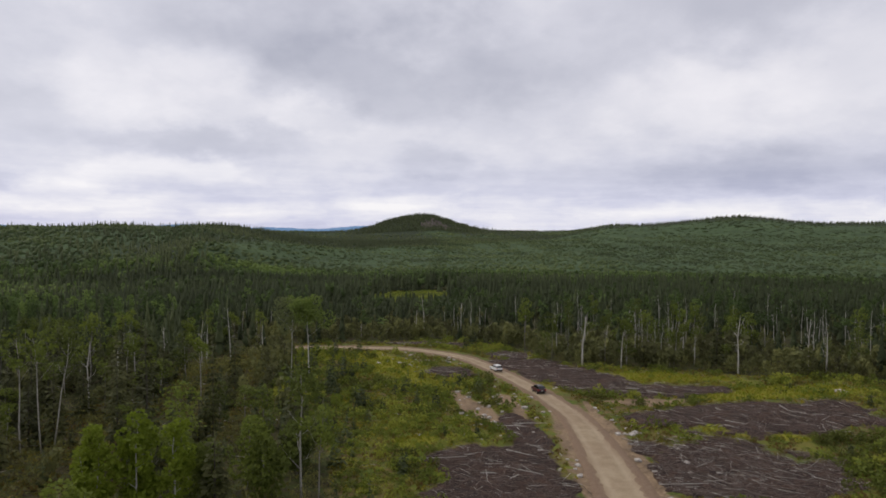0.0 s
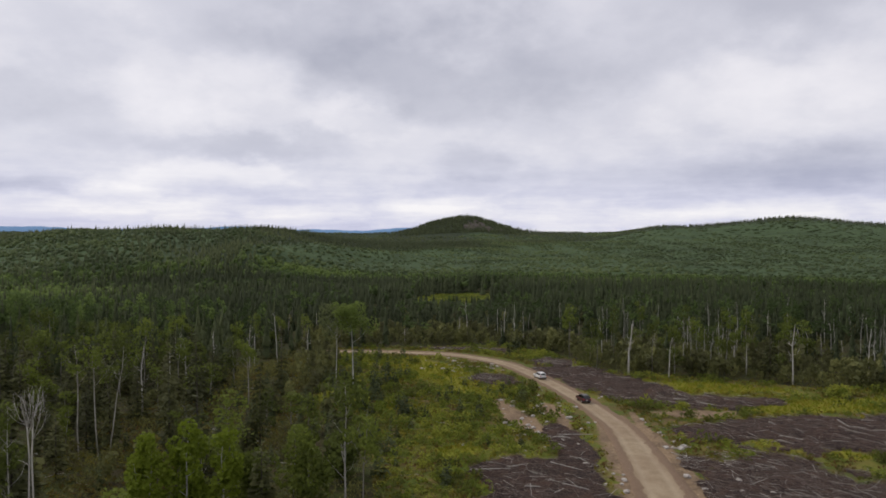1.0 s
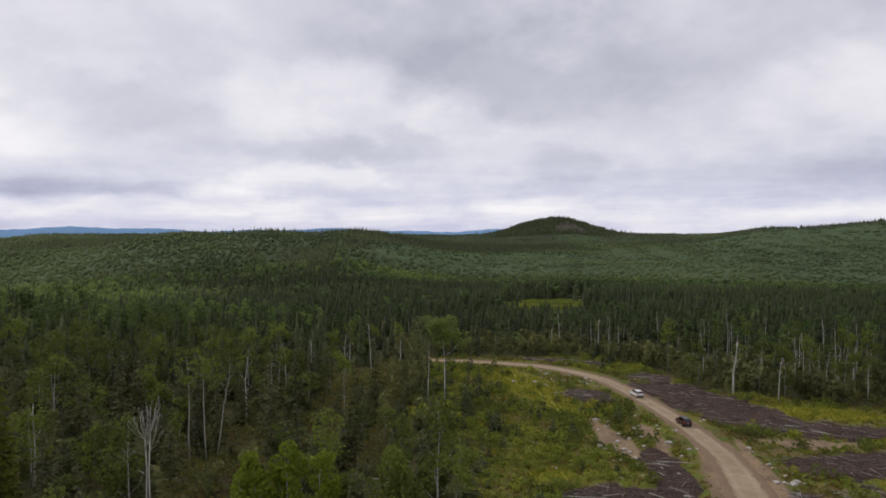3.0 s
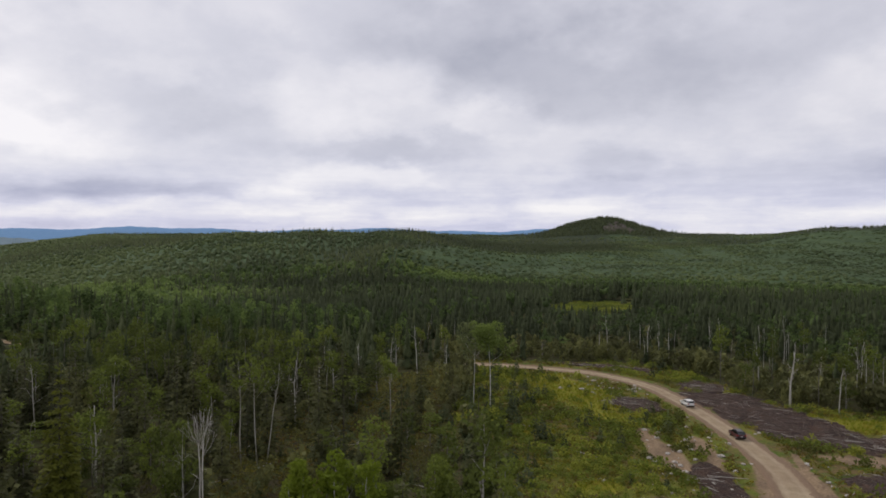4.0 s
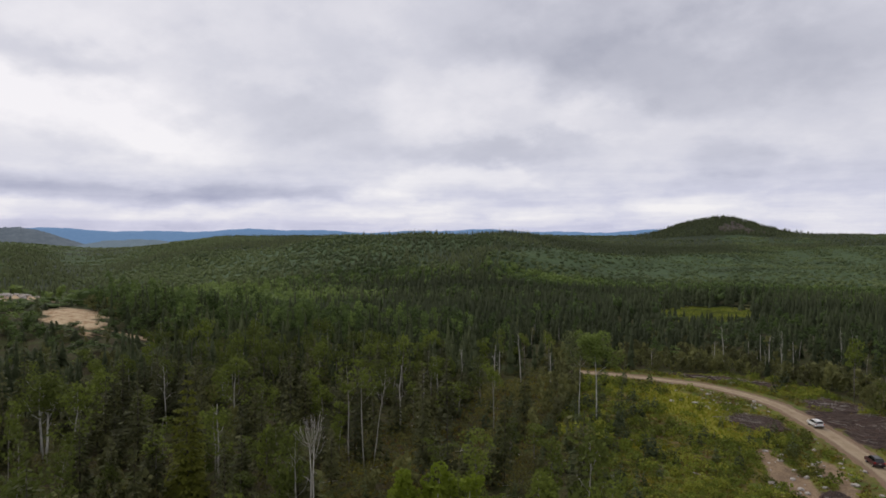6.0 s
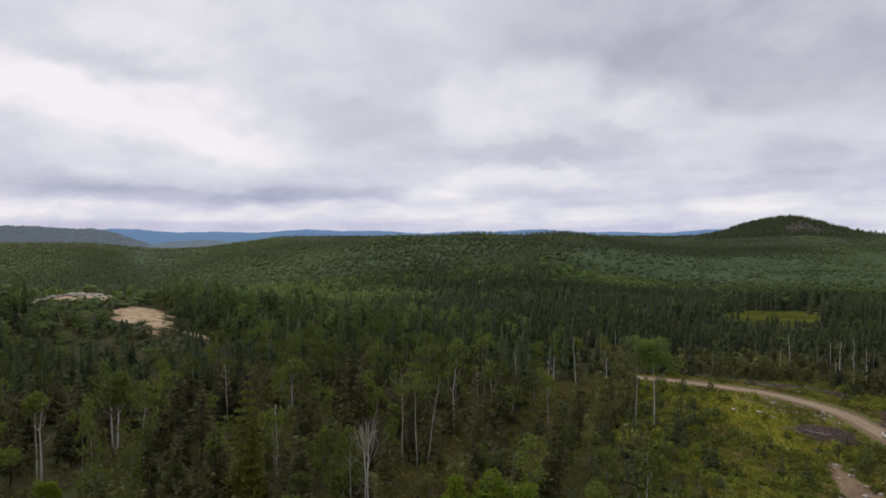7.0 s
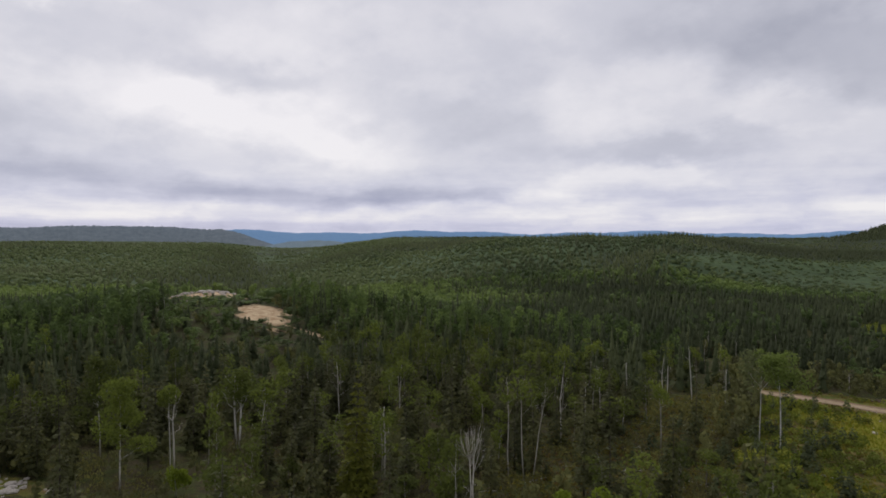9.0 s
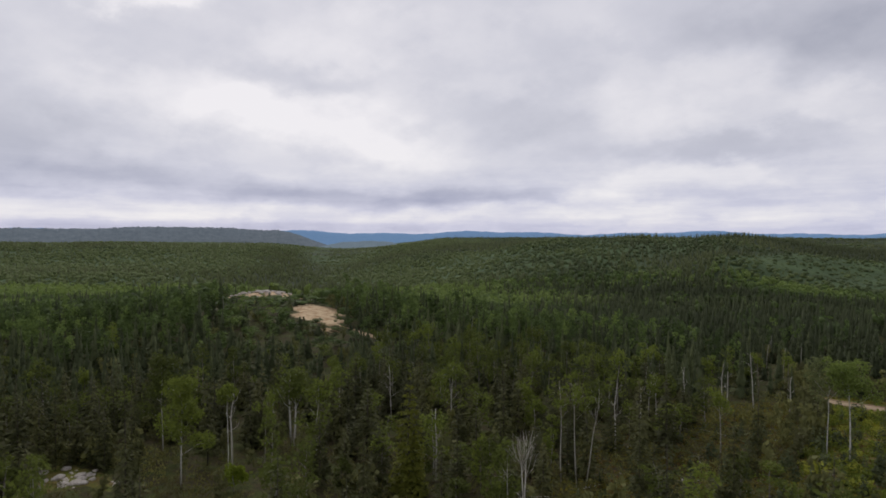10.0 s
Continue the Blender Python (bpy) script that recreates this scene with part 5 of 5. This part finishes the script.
# ---- the two cars on the road ----
GLASS = make_plain("dark_car_glass", (0.012, 0.014, 0.016), 0.08, 0.0, 0.6)
RUBBER = make_plain("tyre_rubber", (0.02, 0.02, 0.02), 0.9)
ALLOY = make_plain("alloy", (0.45, 0.45, 0.46), 0.35, 0.9)
BLACK = make_plain("black_vinyl", (0.014, 0.014, 0.016), 0.55)
RED_LENS = make_plain("red_lens", (0.35, 0.012, 0.015), 0.2)
CLEAR_LENS = make_plain("headlight_lens", (0.6, 0.6, 0.6), 0.1)
PLATE = make_plain("plate_metal", (0.6, 0.6, 0.58), 0.5)
MAROON = make_plain("dark_maroon_paint", (0.06, 0.010, 0.013), 0.3, 0.0, 0.5, (0.05, 0.03, 0.025))
BLACK_PAINT = make_plain("black_car_paint", (0.016, 0.012, 0.013), 0.3, 0.0, 0.5)
WHITE = make_plain("white_paint", (0.72, 0.72, 0.70), 0.3, 0.0, 0.5, (0.42, 0.36, 0.29))


def part(name, bm, material, parent, label=""):
    me = bpy.data.meshes.new(name)
    bm.to_mesh(me)
    bm.free()
    me.materials.append(material)
    ob = new(name, me)
    ob.parent = parent
    return tagged(ob, label)


def box(bm, x0, x1, y0, y1, z0, z1, bevel=0.0):
    r = bmesh.ops.create_cube(bm, size=1)
    for v in r["verts"]:
        v.co = ((x0 + x1) / 2 + v.co.x * (x1 - x0), (y0 + y1) / 2 + v.co.y * (y1 - y0), (z0 + z1) / 2 + v.co.z * (z1 - z0))
    if bevel:
        es = list({e for v in r["verts"] for e in v.link_edges})
        bmesh.ops.bevel(bm, geom=es, offset=bevel, segments=2, profile=0.6, affect="EDGES")
    return bm


def prism(bm, outline, half, inset=0.0):
    """A side outline (y, z) drawn across the car; inset narrows its upper points."""
    zs = [p[1] for p in outline]
    lo, hi = min(zs), max(zs)
    rows = []
    for s in (-1, 1):
        rows.append([bm.verts.new((s * (half - inset * (z - lo) / (hi - lo)), y, z)) for y, z in outline])
    n = len(outline)
    bm.faces.new(rows[0])
    bm.faces.new(rows[1][::-1])
    for i in range(n):
        j = (i + 1) % n
        bm.faces.new((rows[0][j], rows[0][i], rows[1][i], rows[1][j]))
    bmesh.ops.recalc_face_normals(bm, faces=bm.faces)
    return bm


def off_roader(paint, roof_paint, label):
    """A tall estate car with a sloping tail, seen mostly from behind."""
    car = tagged(new("suv"), label, "car", "cars on the road")
    body = bmesh.new()
    prism(body, [(-2.25, 0.46), (2.2, 0.42), (2.34, 0.62), (2.28, 0.92), (2.1, 1.02), (1.05, 1.12), (-2.26, 1.12), (-2.32, 0.8)], 0.92, 0.05)
    bmesh.ops.bevel(body, geom=list(body.edges), offset=0.05, segments=2, affect="EDGES")
    part("body", body, paint, car)
    cab = bmesh.new()
    prism(cab, [(-2.22, 1.09), (1.16, 1.09), (0.42, 1.62), (0.15, 1.70), (-1.75, 1.70), (-1.95, 1.62)], 0.88, 0.18)
    bmesh.ops.bevel(cab, geom=list(cab.edges), offset=0.06, segments=2, affect="EDGES")
    cab = part("cab", cab, roof_paint, car)
    wind = bmesh.new()
    prism(wind, [(1.07, 1.17), (1.12, 1.18), (0.50, 1.62), (0.45, 1.60)], 0.76, 0.08)
    part("windscreen", wind, GLASS, cab, "dark tinted windscreen")
    rear = bmesh.new()
    prism(rear, [(-2.25, 1.16), (-2.19, 1.16), (-1.96, 1.60), (-2.03, 1.60)], 0.74, 0.1)
    part("rear_window", rear, GLASS, cab, "dark tinted rear window")
    for s in (-1, 1):
        for y0, y1, cut in ((-2.0, -1.2, 0.02), (-1.12, -0.2, 0.02), (-0.12, 0.82, 0.5)):
            w = bmesh.new()
            lo = [w.verts.new((s * 0.885, y, 1.17)) for y in (y0, y1)]
            hi = [w.verts.new((s * 0.765, y, 1.59)) for y in (y0 + 0.05, y1 - cut)]
            f = w.faces.new((lo[0], lo[1], hi[1], hi[0]))
            bmesh.ops.solidify(w, geom=[f], thickness=0.03)
            part("side_window", w, GLASS, cab, "dark tinted side window")
        part("roof_rail", box(bmesh.new(), s * 0.62 - 0.02, s * 0.62 + 0.02, -1.6, 0.05, 1.71, 1.76, 0.01), BLACK, cab, "black roof rail")
        part("mirror", box(bmesh.new(), 0.92 if s > 0 else -1.08, 1.08 if s > 0 else -0.92, 0.72, 0.83, 1.1, 1.27, 0.02), BLACK, car, "black door mirror")
        part("tail_light", box(bmesh.new(), min(s * 0.70, s * 0.91), max(s * 0.70, s * 0.91), -2.35, -2.2, 0.86, 1.1, 0.02), RED_LENS, car, "red tail light")
        part("headlight", box(bmesh.new(), min(s * 0.52, s * 0.88), max(s * 0.52, s * 0.88), 2.2, 2.33, 0.74, 0.9, 0.03), CLEAR_LENS, car, "clear headlight")
        for y in (-1.4, 1.42):
            wh = bmesh.new()
            bmesh.ops.create_cone(wh, cap_ends=True, segments=20, radius1=0.36, radius2=0.36, depth=0.24)
            bmesh.ops.bevel(wh, geom=[e for e in wh.edges if len(e.link_faces) == 2 and any(len(f.verts) > 4 for f in e.link_faces)], offset=0.05, segments=2, affect="EDGES")
            bmesh.ops.transform(wh, matrix=pose(s * 0.82, y, 0.36, 0, 90, 0), verts=wh.verts)
            tyre = part("wheel", wh, RUBBER, car, "black tyre")
            rim = bmesh.new()
            bmesh.ops.create_cone(rim, cap_ends=True, segments=16, radius1=0.22, radius2=0.19, depth=0.25)
            bmesh.ops.transform(rim, matrix=pose(s * 0.83, y, 0.36, 0, 90, 0), verts=rim.verts)
            part("rim", rim, ALLOY, tyre, "alloy rim")
    part("rear_bumper", box(bmesh.new(), -0.9, 0.9, -2.42, -2.26, 0.42, 0.62, 0.04), BLACK, car, "black rear bumper")
    part("front_bumper", box(bmesh.new(), -0.9, 0.9, 2.28, 2.4, 0.38, 0.6, 0.04), BLACK, car, "black front bumper")
    part("grille", box(bmesh.new(), -0.48, 0.48, 2.25, 2.35, 0.66, 0.88, 0.02), BLACK, car, "black grille")
    part("number_plate", box(bmesh.new(), -0.16, 0.16, -2.36, -2.31, 0.72, 0.84), PLATE, car, "pale number plate")
    return car


def park(car, x, y):
    k = int(np.argmin(np.hypot(ROAD_LINE[:, 0] - x, ROAD_LINE[:, 1] - y)))
    d = ROAD_LINE[k + 1] - ROAD_LINE[k - 1]
    car.matrix_basis = pose(x, y, float(height(*ROAD_LINE[k])) + 0.03, -1.9, 0, math.degrees(math.atan2(-d[0], d[1])))


park(off_roader(MAROON, BLACK_PAINT, "dark maroon off-road car with black roof on the gravel road"), 17.0, 142.5)
park(off_roader(WHITE, WHITE, "dusty white off-road car driving ahead on the gravel road"), 9.7, 169.5)

# ---- far hills, with haze painted into their colour ----


def make_haze_tinted(name, a, b):
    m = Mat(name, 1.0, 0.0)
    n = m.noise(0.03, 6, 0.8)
    # both tones already hold the veil of distant air
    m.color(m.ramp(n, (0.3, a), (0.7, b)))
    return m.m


# blue of the distant haze is put into the forest's base colour
BLUE_HAZE = make_haze_tinted("blue_haze_tinted_forest", (0.15, 0.26, 0.42), (0.18, 0.30, 0.46))
# knoll and plateau: forest green paled and greyed by painted-in haze
KNOLL_HAZE = make_haze_tinted("blue_green_haze_tinted_forest", (0.14, 0.19, 0.22), (0.19, 0.24, 0.27))
HAZE = make_haze_tinted("grey_green_haze_tinted_forest", (0.10, 0.125, 0.145), (0.18, 0.21, 0.23))


def far_hill(name, r, az0, az1, crest, material, label, seed):
    """A long hill: crest gives its height along the way."""
    n = 420
    a = np.linspace(az0, az1, n)
    hgt = np.array([crest(q) for q in a]) + 1.2 * np.sin(a * 3.3 + seed) + 0.6 * np.sin(a * 7 + 2 * seed) + rng.normal(0, 1.6 if material is HAZE else 0.5, n)
    depth = np.array([-420, -330, -220, -110, -40, 0, 60, 200])
    rise = np.array([0.0, 0.12, 0.42, 0.78, 0.95, 1.0, 0.95, 0.4])
    A, D = np.meshgrid(np.radians(a), depth)
    Rr = r + D
    ends = sstep(az0, az0 + 6, a) * sstep(az1, az1 - 4, a)
    Z = -25 + rise[:, None] * (hgt + 25)[None, :] * (0.15 + 0.85 * ends)[None, :]
    me = grid_mesh(name, -Rr * np.sin(A), Rr * np.cos(A), Z, material, {})
    tagged(new(name, me), label, "hill", kind="structure")


far_hill("backdrop_hill_blue", 4450, -4, 92, lambda q: 88 + 9 * math.sin(q * 0.35) + 5 * math.sin(q * 0.9 + 1), BLUE_HAZE, "distant hazy blue hills on the horizon", 1)
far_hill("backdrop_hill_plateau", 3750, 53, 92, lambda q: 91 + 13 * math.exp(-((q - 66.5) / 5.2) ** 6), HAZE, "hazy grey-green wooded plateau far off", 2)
far_hill("backdrop_hill_knoll", 3300, 44, 57, lambda q: 24 + 9 * math.exp(-((q - 50.5) / 2.5) ** 2), KNOLL_HAZE, "hazy green knoll in the far valley", 3)


def build_outcrops():
    """Bare grey rock high on the rounded hill, and boulders in the gravel pit."""
    g = np.random.default_rng(61)
    src = next(o for o in scene.objects if o.name.startswith("rock")).data
    # ledges of bare rock on the upper slope
    for k in range(26):
        a0, r0 = g.normal(0.55, 0.95), g.normal(2585, 34)
        wa, wr = g.uniform(0.12, 0.42), g.uniform(9, 22)
        A, R = np.meshgrid(np.radians(np.linspace(a0 - wa, a0 + wa, 26)), np.linspace(r0 - wr, r0 + wr, 9))
        fade = np.clip(1 - ((np.degrees(A) - a0) / wa) ** 2 - ((R - r0) / wr) ** 2, -0.4, 1)
        X, Y = -R * np.sin(A), R * np.cos(A)
        Z = height(X, Y) + 3 + 11 * fade + g.normal(0, 2.0, X.shape) + np.round(R / 9) * 0.8 % 3
        me = grid_mesh("rock_ledge", X, Y, Z, GRANITE, {})
        tagged(new("rock_ledge", me), "bare grey granite ledge on the wooded hill", "rock", "ledges on the rocky hill")
    for k in range(150):
        bx, by = -345 + g.normal(0, 14), 200 + g.normal(0, 10)
        if k > 112:
            bx, by = -135 + g.normal(0, 3.5), 37.5 + g.normal(0, 2.6)
        s = (0.4 + 1.2 * g.random() ** 2) * (0.6 if k > 112 else 1)
        ob = tagged(new("boulder", src), "pale boulder heaped in the gravel pit", "rock", "boulders of the gravel pit")
        ob.matrix_basis = Matrix.LocRotScale((bx, by, float(height(bx, by)) + s * 0.2), Euler((0, 0, g.uniform(0, 6))), (s * g.uniform(0.9, 1.4), s, s * g.uniform(0.7, 1.1)))


build_outcrops()


def build_meadow():
    g = np.random.default_rng(67)
    x, y = g.uniform(-75, 20, 3400), g.uniform(395, 550, 3400)
    keep = blob(x, y, *MEADOW) > 0.5
    x, y = x[keep][:1400], y[keep][:1400]
    n = len(x)
    s = g.uniform(0.9, 2.6, n)
    rows = np.stack([x, y, height(x, y) - 0.1, s, s * 0.55, g.uniform(0, 6.28, n), np.clip(0.52 + 0.3 * wob(x, y, 20) + g.normal(0, 0.15, n), 0, 1), g.integers(0, 6, n)], 1)
    tagged(scatter("meadow_growth", BUSHES, rows, SHRUB), "bright green low growth over a wet meadow", "meadow", kind="stuff")


build_meadow()


def build_pond():
    m = Mat("dark_still_water", 0.06, 0.5)
    m.color(m.ramp(m.noise(0.2, 3), (0.3, (0.008, 0.010, 0.008)), (0.7, (0.015, 0.017, 0.012))))
    a = np.linspace(0, 2 * math.pi, 60, endpoint=False)
    rr = 1 + 0.12 * np.sin(3 * a + 1) + 0.08 * np.sin(7 * a)
    x, y = -30 + 42 * rr * np.cos(a), 562 + 12 * rr * np.sin(a)
    z = float(np.max(height(x, y))) + 0.15
    v = np.concatenate([[(-30, 562, z)], np.stack([x, y, np.full(60, z)], 1)])
    t = np.array([(0, 1 + k, 1 + (k + 1) % 60) for k in range(60)])
    tagged(new("water", shape("water", v, t, m.m)), "dark still pond in a wet meadow", "pond", kind="structure")


build_pond()
